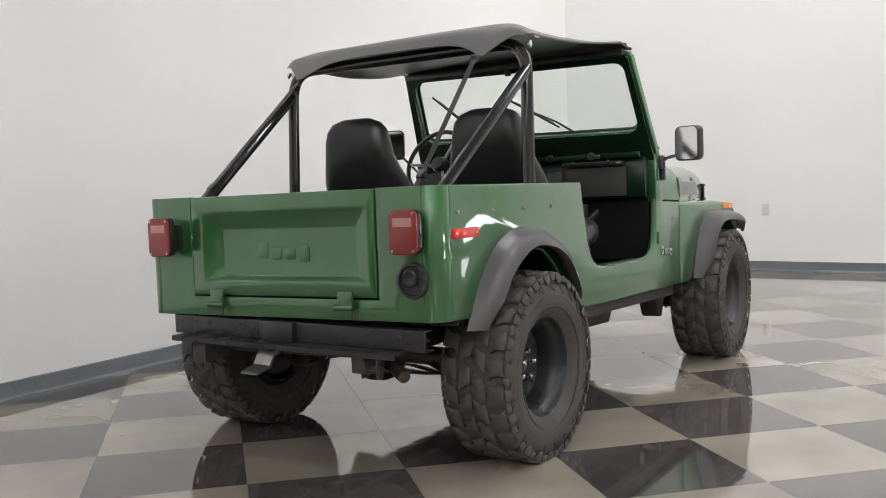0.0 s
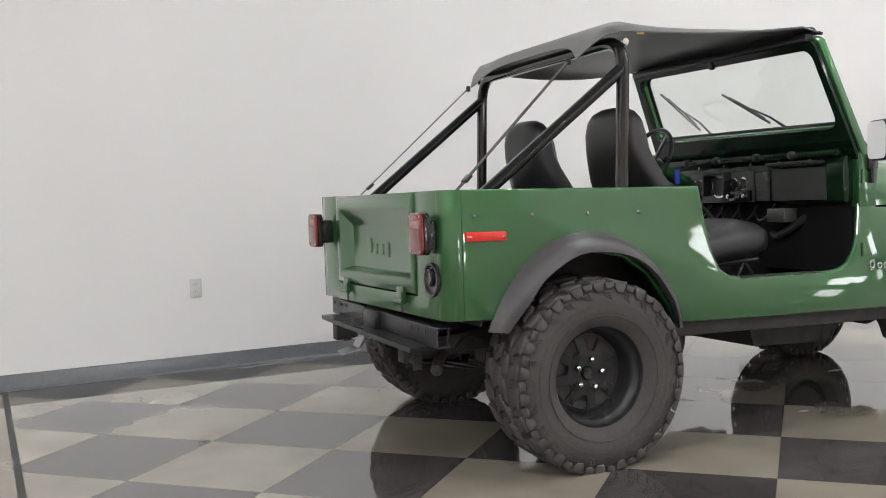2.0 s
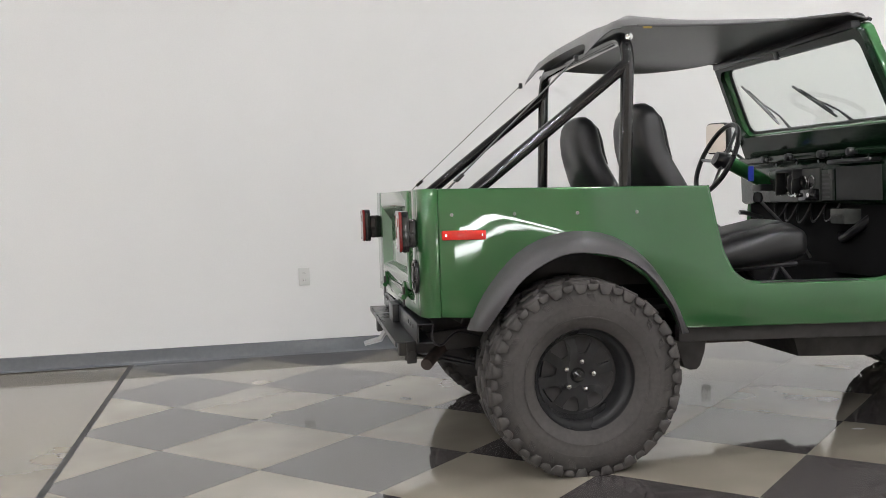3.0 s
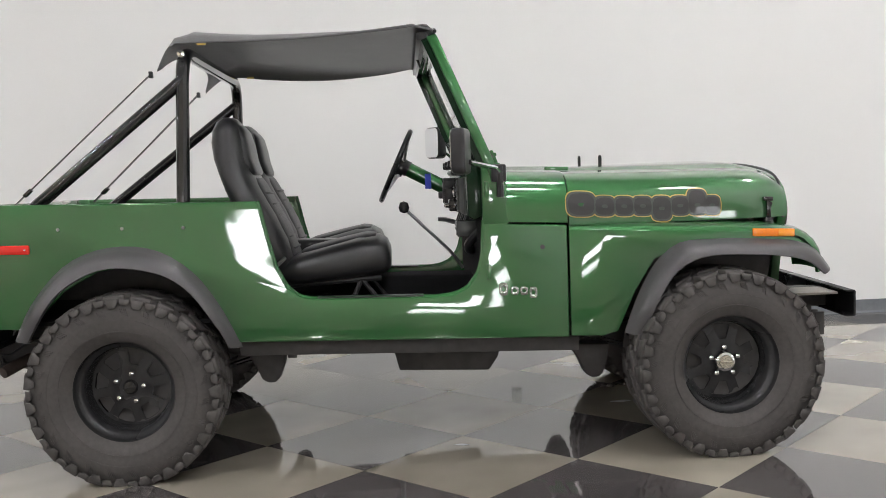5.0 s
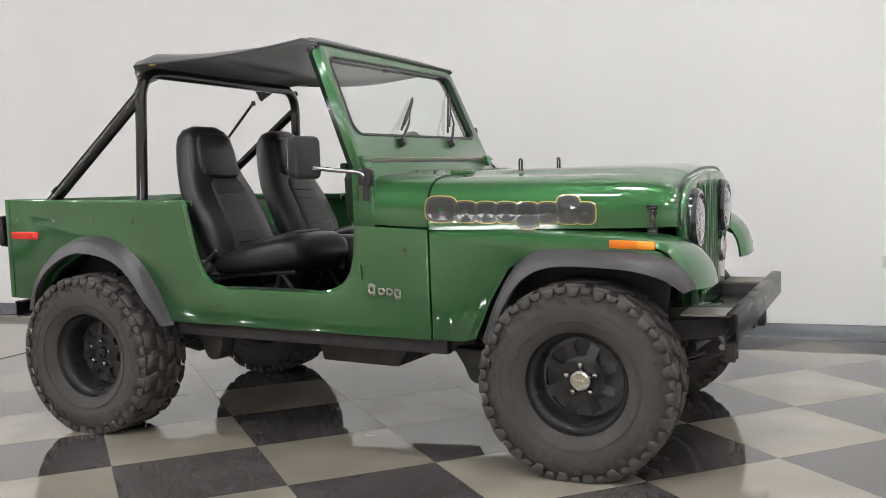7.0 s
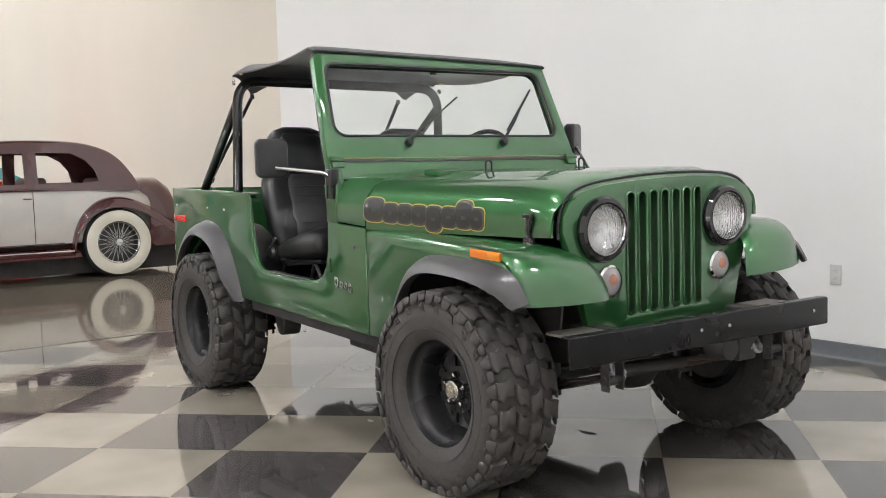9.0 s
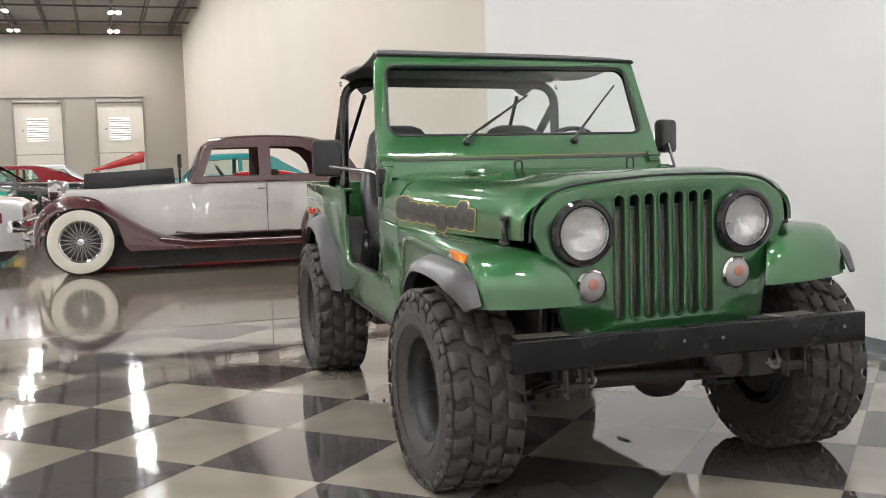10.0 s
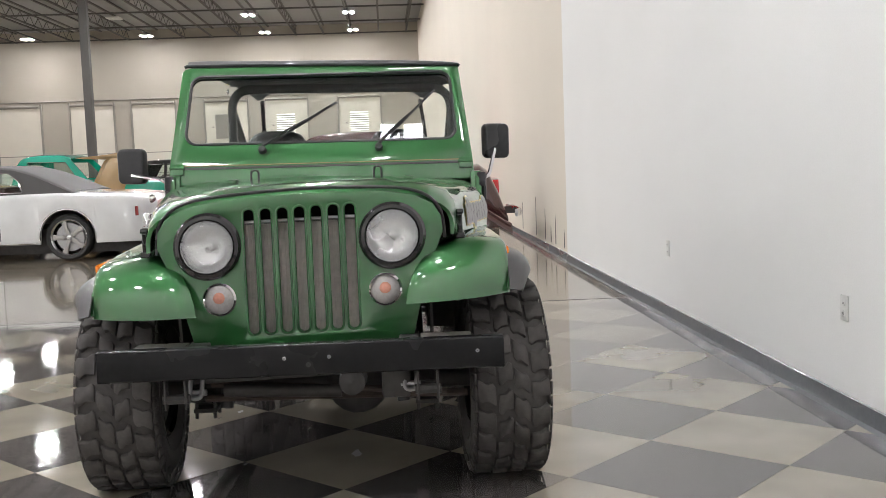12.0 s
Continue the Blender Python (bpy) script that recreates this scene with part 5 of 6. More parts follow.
# ---- wheels ----
def tyre_mesh():
    R, H = 0.381, 0.143
    prof = [(0.196, -H * 0.78), (0.215, -H * 0.9), (0.26, -H * 1.02), (0.30, -H), (0.343, -H * 0.93), (0.357, -H * 0.82), (0.3645, -H * 0.5), (0.366, 0), (0.3645, H * 0.5), (0.357, H * 0.82), (0.343, H * 0.93), (0.30, H), (0.26, H * 1.02), (0.215, H * 0.9), (0.196, H * 0.78)]
    some = [lathe(prof, 56, "y")]
    n = 23
    step = math.tau * R / n
    blocks = []
    for k in range(n):
        a = math.tau * k / n
        wide = 0.92 if k % 2 else 1.06
        for y0, y1, skew, off in ((-0.131, -0.066, 14, 0.0), (-0.056, -0.004, -26, 0.35), (0.004, 0.056, 26, 0.62), (0.066, 0.131, -14, 0.95)):
            w = step * (0.365 if abs(y0) > 0.055 or y1 > 0.055 else 0.385) * wide
            outline = [(-w, y0), (-w * 0.55, y0 - 0.0), (w * 0.7, y0), (w, y0 + 0.01), (w * 0.75, (y0 + y1) / 2), (w, y1), (-w * 0.6, y1), (-w, y1 - 0.012), (-w * 0.7, (y0 + y1) / 2)]
            b = prism(outline, "z", -0.012, 0.0115, 0.002, 1)
            turned(b, pose(0, 0, 0.3675 - 0.0035 * (abs(y0 + y1) / 0.19) ** 2, 0, 0, 0))
            for v in b.verts:
                v.co.x += math.tan(radians(skew)) * (v.co.y - (y0 + y1) / 2)
            turned(b, pose(0, 0, 0, 0, math.degrees(a + off * math.tau / n), 0))
            blocks.append(b)
        for s in (-1, 1):
            for half in (0.0, 0.5):
                w = step * (0.19 if half else 0.225)
                low = -0.012 if half else -0.024
                b = prism([(-w, 0.014), (w, 0.014), (w * 0.9, -0.004), (w * 0.5, low), (-w * 0.6, low * 0.85), (-w * 0.95, -0.002)], "y", -0.004, 0.004, 0.002, 1)
                turned(b, pose(0, s * 0.1395, 0.3525, s * 15, 0, 0))
                turned(b, pose(0, 0, 0, 0, math.degrees(a + half * math.tau / n + (0.0 if s < 0 else 0.95) * math.tau / n), 0))
                blocks.append(b)
    for k in range(n):
        for s in (-1, 1):
            for j in range(4):
                b = box(-0.0022, 0.0022, -0.0025, 0.0025, -0.018 + 0.003 * j, 0.014)
                turned(b, pose(0, s * (H * 0.985), 0.318, s * 8, 0, 0) @ pose(0, 0, 0, 0, 24, 0))
                turned(b, pose(0, 0, 0, 0, math.degrees(math.tau * (k + 0.5) / n + 0.022 * (j - 1.5)), 0))
                blocks.append(b)
    some.append(merged(*blocks))
    for r in (0.285, 0.243):
        for s in (-1, 1):
            some.append(tube([(r * math.cos(math.tau * k / 48), s * H * 1.005, r * math.sin(math.tau * k / 48)) for k in range(48)], 0.0022, 4, closed=True))
    return merged(*some)


def wheel(x, s, front, spin):
    base = Matrix.Translation((x, (-0.705 if s < 0 else 0.72) if front else 0.705 * s, 0.363)) @ pose(0, 0, 0, 0, spin, 3.0 if front else 0)
    rim_prof = [(0.196, 0.10), (0.213, 0.104), (0.216, 0.112), (0.208, 0.118), (0.199, 0.112), (0.193, 0.094), (0.188, 0.082), (0.178, 0.076), (0.169, 0.066), (0.164, 0.04), (0.160, 0.0), (0.158, -0.03), (0.157, -0.05)]
    face = plate([(0.162 * math.cos(math.tau * k / 40), 0.162 * math.sin(math.tau * k / 40)) for k in range(40)],
                 [[(0.113 * math.cos(a) + c * math.cos(a) - d * math.sin(a), 0.113 * math.sin(a) + c * math.sin(a) + d * math.cos(a)) for c, d in ((-0.026, -0.014), (-0.02, -0.018), (0.02, -0.034), (0.03, -0.028), (0.032, 0), (0.03, 0.028), (0.02, 0.034), (-0.02, 0.018), (-0.026, 0.014))] for a in (math.tau * k / 8 for k in range(8))],
                 "y", -0.004, 0.006, 0.0)
    for v in face.verts:
        r = math.hypot(v.co.x, v.co.z)
        v.co.y += -0.02 + 0.03 * max(0.0, 1 - ((r - 0.085) / 0.075) ** 2) * (r > 0.03) - (0.022 if r < 0.06 else 0)
    hub = lathe([(0.085, 0.008), (0.075, 0.012), (0.06, 0.0), (0.045, -0.004), (0.001, -0.004)], 28, "y")
    rim = merged(lathe(rim_prof, 48, "y"), face, hub, lathe([(0.17, -0.13), (0.185, -0.12), (0.196, -0.1), (0.176, -0.02)], 40, "y"))
    flip = pose(0, 0, 0, 0, 0, 180) if s < 0 else Matrix.Identity(4)
    w = part("wheel", turned(rim, base @ flip), WHEEL_BLACK, CAR, "black steel eight-window wheel")
    rubber = turned(tyre_mesh(), base @ flip)
    for v in rubber.verts:
        v.co.z = max(v.co.z, 0.001)
    part("tyre", rubber, RUBBER, w, "dusty black mud-terrain tyre", 50)
    for k in range(5):
        a = math.tau * k / 5 + 0.3
        part("lug_nut", turned(lathe([(0.001, 0.042), (0.009, 0.040), (0.0135, 0.030), (0.0145, 0.004)], 8, "y", (0.057 * math.cos(a), 0, 0.057 * math.sin(a))), base @ flip), CHROME, w)
    if front:
        part("locking_hub", turned(lathe([(0.001, 0.052), (0.030, 0.052), (0.038, 0.05), (0.043, 0.043), (0.043, 0.0)], 24, "y"), base @ flip), CHROME, w, "bright locking hub")
        part("hub_dial", turned(merged(lathe([(0.001, 0.0535), (0.027, 0.0535), (0.028, 0.052)], 20, "y"), box(-0.022, 0.022, 0.053, 0.058, -0.004, 0.004, 0.001)), base @ flip), surface("hub_dial_brass", (0.58, 0.54, 0.44), 0.28, metal=0.8), w, "brassy hub dial")
    else:
        part("axle_cap", turned(lathe([(0.001, 0.03), (0.022, 0.028), (0.03, 0.016), (0.032, 0.0)], 20, "y"), base @ flip), BLACK_GLOSS, w, "black axle cap")


wheel(-0.01, -1, False, 12)
wheel(-0.01, 1, False, 40)
wheel(2.353, -1, True, 0)
wheel(2.353, 1, True, 25)


# ---- other cars in the hall; each one's own x runs ahead from its rear axle ----
BURGUNDY = paint("burgundy_paint", (0.075, 0.012, 0.014), 0.25)
CREAM = paint("cream_paint", (0.66, 0.64, 0.60), 0.3)
WHITE_PAINT = paint("white_paint", (0.74, 0.75, 0.75), 0.25)
TEAL = paint("teal_paint", (0.01, 0.30, 0.20), 0.25)
AQUA = paint("aqua_paint", (0.02, 0.27, 0.27), 0.3)
TAN = paint("tan_paint", (0.38, 0.25, 0.11), 0.35)
RED_PAINT = paint("red_paint", (0.45, 0.008, 0.012), 0.22)
DARK_RED = paint("dark_red_paint", (0.22, 0.01, 0.015), 0.22)
BLACK_PAINT = paint("black_paint", (0.01, 0.01, 0.011), 0.2)
YELLOW = paint("yellow_paint", (0.75, 0.48, 0.02), 0.3)
VINYL_ROOF = surface("black_vinyl_roof", (0.045, 0.042, 0.04), 0.55, vary=0.15, grain=200, bump=0.25)
WHITEWALL = surface("whitewall_rubber", (0.78, 0.75, 0.64), 0.5, vary=0.06, grain=60, blotch=6)
TINTED = glass("car_window_glass", (0.82, 0.9, 0.86), 0.0, 1.45)
SPOKE = surface("silver_spoke_paint", (0.46, 0.45, 0.43), 0.35, metal=0.4, vary=0.1)
LEATHER = surface("dark_brown_leather", (0.05, 0.025, 0.02), 0.45, vary=0.25)
CAR_RUBBER = surface("smooth_tyre_rubber", (0.022, 0.022, 0.022), 0.6, vary=0.25)


def lerp_at(table, x):
    """Smooth look-up in a table of (x, value) with rising x."""
    if x <= table[0][0]:
        return table[0][1]
    for (x0, v0), (x1, v1) in zip(table, table[1:]):
        if x <= x1:
            t = (x - x0) / (x1 - x0)
            return v0 + (v1 - v0) * t * t * (3 - 2 * t) if x1 - x0 > 0.25 else v0 + (v1 - v0) * t
    return table[-1][1]


def shell(name, car, paint_, x0, x1, top, half, sill, arches, label="", crown=0.03, shoulder=0.07):
    """A lofted lower body with wheel arches, rounded shoulders and tucked-in sills."""
    xs = sorted({x0 + (x1 - x0) * k / 44 for k in range(45)} | {xa + r * math.cos(math.pi * k / 14) for xa, r in arches for k in range(15)} | {xa + s * (r + 0.004) for xa, r in arches for s in (-1, 1)})
    rows = []
    for x in xs:
        if not x0 <= x <= x1:
            continue
        zt, w, zb = lerp_at(top, x), lerp_at(half, x), sill
        for xa, r in arches:
            if abs(x - xa) <= r:
                zb = max(sill, 0.33 + math.sqrt(max(0.0, r * r - (x - xa) ** 2)) * 1.0)
        zb = min(zb, zt - 0.14)
        h = zt - zb
        sh = min(shoulder, h * 0.4)
        prof = [(w - 0.05, zb + 0.005), (w - 0.015, zb), (w - 0.004, zb + 0.03), (w + 0.004, zb + h * 0.45), (w, zt - sh - 0.02), (w - sh * 0.12, zt - sh * 0.6), (w - sh * 0.45, zt - sh * 0.2), (w - sh * 1.1, zt), (w * 0.62, zt + crown * 0.6), (w * 0.3, zt + crown * 0.9), (0, zt + crown)]
        rows.append([(x, y, z) for y, z in prof] + [(x, -y, z) for y, z in prof[-2::-1]])
    bm = loft(rows, closed=False)
    for r in (rows[0], rows[-1]):
        bm.faces.new([bm.verts.new(p) for p in r])
    bmesh.ops.remove_doubles(bm, verts=bm.verts, dist=1e-5)
    bmesh.ops.recalc_face_normals(bm, faces=bm.faces)
    return part(name, bm, paint_, car, label, 40)


def cabin(car, roof_mat, outline, windows, base, high, z0, z1, glass_mat=None, roof_from=0, roof_to=None, label="", trim=None):
    """Side frames with window openings, leaning in, under a crowned roof skin that follows the outline."""
    def lean(y, z):
        return base + (high - base) * (z - z0) / (z1 - z0) + y
    for s in (1, -1):
        bm = plate(outline, windows, "y", -0.03, 0.0)
        for v in bm.verts:
            v.co.y = s * lean(v.co.y, v.co.z)
        bmesh.ops.recalc_face_normals(bm, faces=bm.faces)
        fr = part("side_frame", bm, roof_mat, car, "", 30)
        for ring in windows:
            if glass_mat:
                g = part("side_window", turned(prism(ring, "y", -0.018, -0.014), Matrix.Identity(4)), glass_mat, fr)
                for v in g.data.vertices:
                    v.co.y = s * lean(v.co.y, v.co.z)
                g.visible_shadow = False
            if trim:
                part("window_trim", tube([(x, s * lean(0.003, z), z) for x, z in ring], 0.007, 5, closed=True), trim, fr)
    line = resampled([(x, 0, z) for x, z in outline[roof_from:roof_to]], 30)
    rows = []
    for p in line:
        w = lean(0.0, p.z)
        rows.append([(p.x, w * math.sin(math.pi / 2 * k / 7), p.z - 0.008 + 0.05 * (1 - abs(k / 7) ** 3)) for k in range(-7, 8)])
    part("roof", sheet(rows, 0.02), roof_mat, car, label, 60)
    return lean


def road_wheel(car, x, y, r, style, z=None):
    """A wheel whose outer face looks along its own side."""
    s = 1 if y > 0 else -1
    m = Matrix.Translation((x, y, z or r)) @ pose(0, 0, 0, 0, 17 * x, 0) @ (Matrix.Identity(4) if s > 0 else pose(0, 0, 0, 0, 0, 180))
    k = r / 0.33
    rim_r = r * (0.6 if style == "wire" else 0.76 if style == "spoke" else 0.68)
    w = part("wheel", turned(lathe([(rim_r, 0.05), (rim_r + 0.012, 0.06), (rim_r + 0.004, 0.067), (rim_r - 0.012, 0.055), (rim_r - 0.02, 0.0), (rim_r - 0.02, -0.08)], 36), m), CHROME if style != "plain" else STEEL, car, "chrome wheel rim")
    part("tyre", turned(lathe([(rim_r, -0.08), (rim_r + 0.03, -0.095), (r - 0.03, -0.1), (r - 0.004, -0.075), (r, -0.04), (r, 0.03), (r - 0.004, 0.05), (r - 0.03, 0.075), (rim_r + 0.03, 0.072), (rim_r, 0.055)], 40), m), CAR_RUBBER, w, "black tyre")
    if style == "wire":
        part("whitewall", turned(lathe([(rim_r + 0.008, 0.068), (rim_r + 0.03, 0.0755), (r - 0.034, 0.078), (r - 0.026, 0.073)], 44), m), WHITEWALL, w, "cream whitewall band")
        part("hub", turned(lathe([(0.001, 0.085), (0.04, 0.083), (0.058, 0.06), (0.06, -0.03)], 20), m), CHROME, w, "chrome hub cap")
        part("brake_drum", turned(lathe([(0.001, -0.05), (rim_r - 0.03, -0.05), (rim_r - 0.03, -0.07)], 24), m), DARK_SLOT, w)
        sp = []
        for j in range(44):
            a, b = math.tau * j / 44, math.tau * (j + (2.6 if j % 2 else -2.6)) / 44
            sp.append(tube([(0.045 * math.cos(a), 0.05 if j % 3 else 0.01, 0.045 * math.sin(a)), ((rim_r - 0.012) * math.cos(b), 0.03, (rim_r - 0.012) * math.sin(b))], 0.0038, 4))
        spokes = part("wire_spokes", turned(merged(*sp), m), SPOKE, w, "wire spokes")
        spokes["kind"] = "stuff"
    else:
        part("brake_disc", turned(lathe([(0.001, -0.01), (rim_r - 0.05, -0.01), (rim_r - 0.05, -0.04)], 24), m), STEEL, w)
        part("hub", turned(lathe([(0.001, 0.05), (0.035, 0.048), (0.045, 0.03), (0.05, -0.01)], 18), m), CHROME, w)
        if style == "spoke":
            for j in range(5):
                a = math.degrees(math.tau * j / 5)
                b = prism([(0.03, -0.034), (rim_r * 0.6, -0.025), (rim_r - 0.012, -0.046), (rim_r - 0.012, 0.046), (rim_r * 0.6, 0.025), (0.03, 0.034)], "y", 0.015, 0.04, 0.012)
                part("spoke", turned(b, m @ pose(0, 0, 0, 0, a, 0)), SPOKE, w)
        else:
            part("wheel_cover", turned(lathe([(0.045, 0.03), (0.09, 0.045), (rim_r * 0.8, 0.03), (rim_r - 0.01, 0.045)], 30), m), CHROME, w)
    return w


def round_lamp(car, x, y, z, r, name="headlamp"):
    b = part(name, lathe([(0.001, -0.9 * r), (0.5 * r, -0.75 * r), (0.9 * r, -0.2 * r), (r, 0.15 * r), (0.92 * r, 0.25 * r)], 22, "x", (x, y, z)), CHROME, car, "chrome lamp shell")
    part("lens", lathe([(0.001, 0.33 * r), (0.5 * r, 0.3 * r), (0.92 * r, 0.2 * r)], 22, "x", (x, y, z)), CLEAR_LENS, b)


# vintage sedan in cream and burgundy
V = thing("vintage_sedan", "cream vintage sedan with burgundy wings and roof, whitewall wire wheels", "car", (-7.28, 0.576, 0), -90)
shell("body", V, CREAM, -0.62, 3.30, [(-0.62, 0.60), (-0.45, 0.92), (-0.25, 1.04), (1.75, 1.05), (2.0, 1.03), (3.30, 0.99)],
      [(-0.62, 0.42), (-0.3, 0.60), (0.3, 0.69), (1.5, 0.69), (1.9, 0.62), (3.3, 0.30)], 0.42, [(0.0, 0.41), (3.10, 0.4)], "cream body side", 0.02, 0.05)
roofline = [(1.80, 1.035), (1.62, 1.470), (1.55, 1.530), (1.35, 1.565), (1.0, 1.580), (0.6, 1.572), (0.3, 1.540), (0.05, 1.460), (-0.10, 1.350), (-0.22, 1.190), (-0.32, 1.010)]
front_win = [(1.66, 1.110), (0.98, 1.110), (0.98, 1.460), (1.50, 1.460), (1.545, 1.430)]
rear_win = [(0.84, 1.110), (0.16, 1.110), (0.20, 1.250), (0.30, 1.370), (0.45, 1.450), (0.84, 1.465)]
cabin(V, BURGUNDY, roofline, [front_win, rear_win], 0.69, 0.60, 1.03, 1.57, None, 1, None, "burgundy roof")
for s in (1, -1):
    part("screen_pillar_trim", tube([(1.815, s * 0.675, 1.04), (1.63, s * 0.615, 1.48)], 0.012, 6), CHROME, V)
    # front wing, flowing into the running board, and rear wing
    prof = resampled([(3.66, 0, 0.40), (3.66, 0, 0.56), (3.58, 0, 0.74), (3.42, 0, 0.87), (3.18, 0, 0.925), (2.94, 0, 0.88), (2.72, 0, 0.74), (2.50, 0, 0.585), (2.25, 0, 0.45), (1.95, 0, 0.375), (1.6, 0, 0.355), (0.50, 0, 0.35)], 44)
    rows = []
    for p in prof:
        curl = 0.13 if p.x > 2.78 else min(0.13 + (2.78 - p.x) * 3.0, p.z - 0.26)
        rows.append([(p.x - 0.012 * k, s * y, p.z + dz) for k, (y, dz) in enumerate(((0.30, -0.10), (0.40, -0.02), (0.52, 0.012), (0.64, 0.01), (0.72, -0.02), (0.77, -0.3 * min(curl, 0.13) - 0.02), (0.79, -min(curl, 0.13)), (0.785, -curl)))])
    part("front_wing", sheet(rows, 0.012), BURGUNDY, V, "burgundy front wing and running board", 60)
    prof = resampled([(0.52, 0, 0.35), (0.49, 0, 0.52), (0.40, 0, 0.72), (0.24, 0, 0.87), (0.02, 0, 0.93), (-0.22, 0, 0.89), (-0.46, 0, 0.76), (-0.68, 0, 0.58), (-0.88, 0, 0.44), (-1.0, 0, 0.37)], 34)
    rows = [[(p.x, s * y, p.z + dz) for y, dz in ((0.50, -0.06), (0.60, 0.0), (0.68, 0.005), (0.74, -0.02), (0.775, -0.06), (0.785, -0.12))] for p in prof]
    part("rear_wing", sheet(rows, 0.012), BURGUNDY, V, "burgundy rear wing", 60)
    part("rear_apron", prism([(-0.36, 0.40), (-0.40, 0.78), (-0.56, 0.66), (-0.74, 0.53), (-0.90, 0.42), (-1.0, 0.36), (-0.98, 0.33), (-0.42, 0.33)], "y", s * 0.745, s * 0.772, 0.006), BURGUNDY, V, "burgundy rear apron")
    part("board_trim", tube([(2.2, s * 0.795, 0.40), (1.8, s * 0.795, 0.345), (0.52, s * 0.795, 0.335)], 0.010, 6), CHROME, V)
    part("lower_moulding", tube([(2.02, s * 0.66, 0.455), (1.7, s * 0.70, 0.425), (0.6, s * 0.70, 0.42)], 0.012, 6), BURGUNDY, V)
    part("belt_moulding", tube([(1.8, s * 0.687, 1.04), (0.9, s * 0.695, 1.047), (-0.2, s * 0.64, 1.03)], 0.010, 6), BURGUNDY, V)
    part("door_handle", tube([(1.02, s * 0.72, 0.95), (0.93, s * 0.72, 0.95)], 0.010, 6), CHROME, V)
    part("door_seam", box(0.906, 0.912, s * 0.694 - 0.004, s * 0.694 + 0.004, 0.44, 1.03), BURGUNDY, V)
    part("side_emblem", tube([(2.47, s * 0.497, 0.72), (2.49, s * 0.493, 0.80)], 0.010, 6), STEEL, V)
    for x in (0.0, 3.10):
        road_wheel(V, x, s * 0.70, 0.40, "wire")
    round_lamp(V, 3.42, s * 0.34, 1.0, 0.13)
    round_lamp(V, 3.60, s * 0.60, 0.86, 0.06, "wing_lamp")
    # opened side leaf of the bonnet
    part("bonnet_leaf", prism([(1.98, 1.025), (3.06, 1.005), (3.04, 1.195), (2.0, 1.235)], "y", s * (0.33 if s > 0 else 0.30), s * (0.33 if s > 0 else 0.30) + 0.015, 0.003), BLACK_SATIN, V, "raised dark bonnet leaf")
    part("bumper_iron", box(-1.10, -0.75, s * 0.40 - 0.02, s * 0.40 + 0.02, 0.49, 0.54), CHASSIS, V)
part("trunk", loft([[(x, y, z) for y, z in oval(0, (a + b) / 2, h, (b - a) / 2, 24, 3.4)] for x, a, b, h in ((-0.25, 0.5, 1.10, 0.50), (-0.45, 0.45, 1.15, 0.50), (-0.62, 0.42, 1.15, 0.49), (-0.74, 0.40, 1.06, 0.48), (-0.86, 0.38, 0.80, 0.46), (-0.98, 0.37, 0.46, 0.42))]), BURGUNDY, V, "burgundy trunk hump", 60)
part("radiator_shell", loft([[(x, y, z) for y, z in oval(0, 0.80, w, h, 24, 3.6)] for x, w, h in ((3.26, 0.30, 0.30), (3.30, 0.31, 0.31), (3.36, 0.31, 0.31), (3.38, 0.27, 0.28))]), CHROME, V, "chrome radiator shell")
part("front_bumper", tube([(3.60, -0.78, 0.45), (3.74, -0.5, 0.47), (3.76, 0, 0.47), (3.74, 0.5, 0.47), (3.60, 0.78, 0.45)], 0.04, 10), CHROME, V, "chrome bumper")
part("rear_bumper", loft([[(x + a, y, 0.51 + b) for a, b in oval(0, 0, 0.02, 0.05, 12, 3)] for x, y in ((-1.06, -0.74), (-1.13, -0.5), (-1.15, 0), (-1.13, 0.5), (-1.06, 0.74))]), CHROME, V, "chrome bumper")
part("front_seat", box(0.72, 0.86, -0.58, 0.58, 0.5, 1.18, 0.05, 3), LEATHER, V)
part("rear_seat", box(-0.18, 0.06, -0.56, 0.56, 0.5, 1.16, 0.06, 3), LEATHER, V)
part("steering_wheel", turned(tube([(0.2 * math.cos(math.tau * k / 28), 0.2 * math.sin(math.tau * k / 28), 0) for k in range(28)], 0.012, 6, closed=True), Matrix.Translation((1.38, 0.3, 1.08)) @ pose(0, 0, 0, 0, -58, 0)), BLACK_SATIN, V)
part("bonnet_prop", merged(tube([(1.93, 0.45, 1.0), (1.93, 0.45, 1.30)], 0.014, 6), box(1.90, 1.95, 0.38, 0.52, 1.22, 1.40, 0.02)), BLACK_SATIN, V, "black mirror on the bonnet side")
# carried down almost to the floor to stand for the shade below
part("underbody", box(-0.75, 3.0, -0.52, 0.52, 0.05, 0.44), CHASSIS, V)


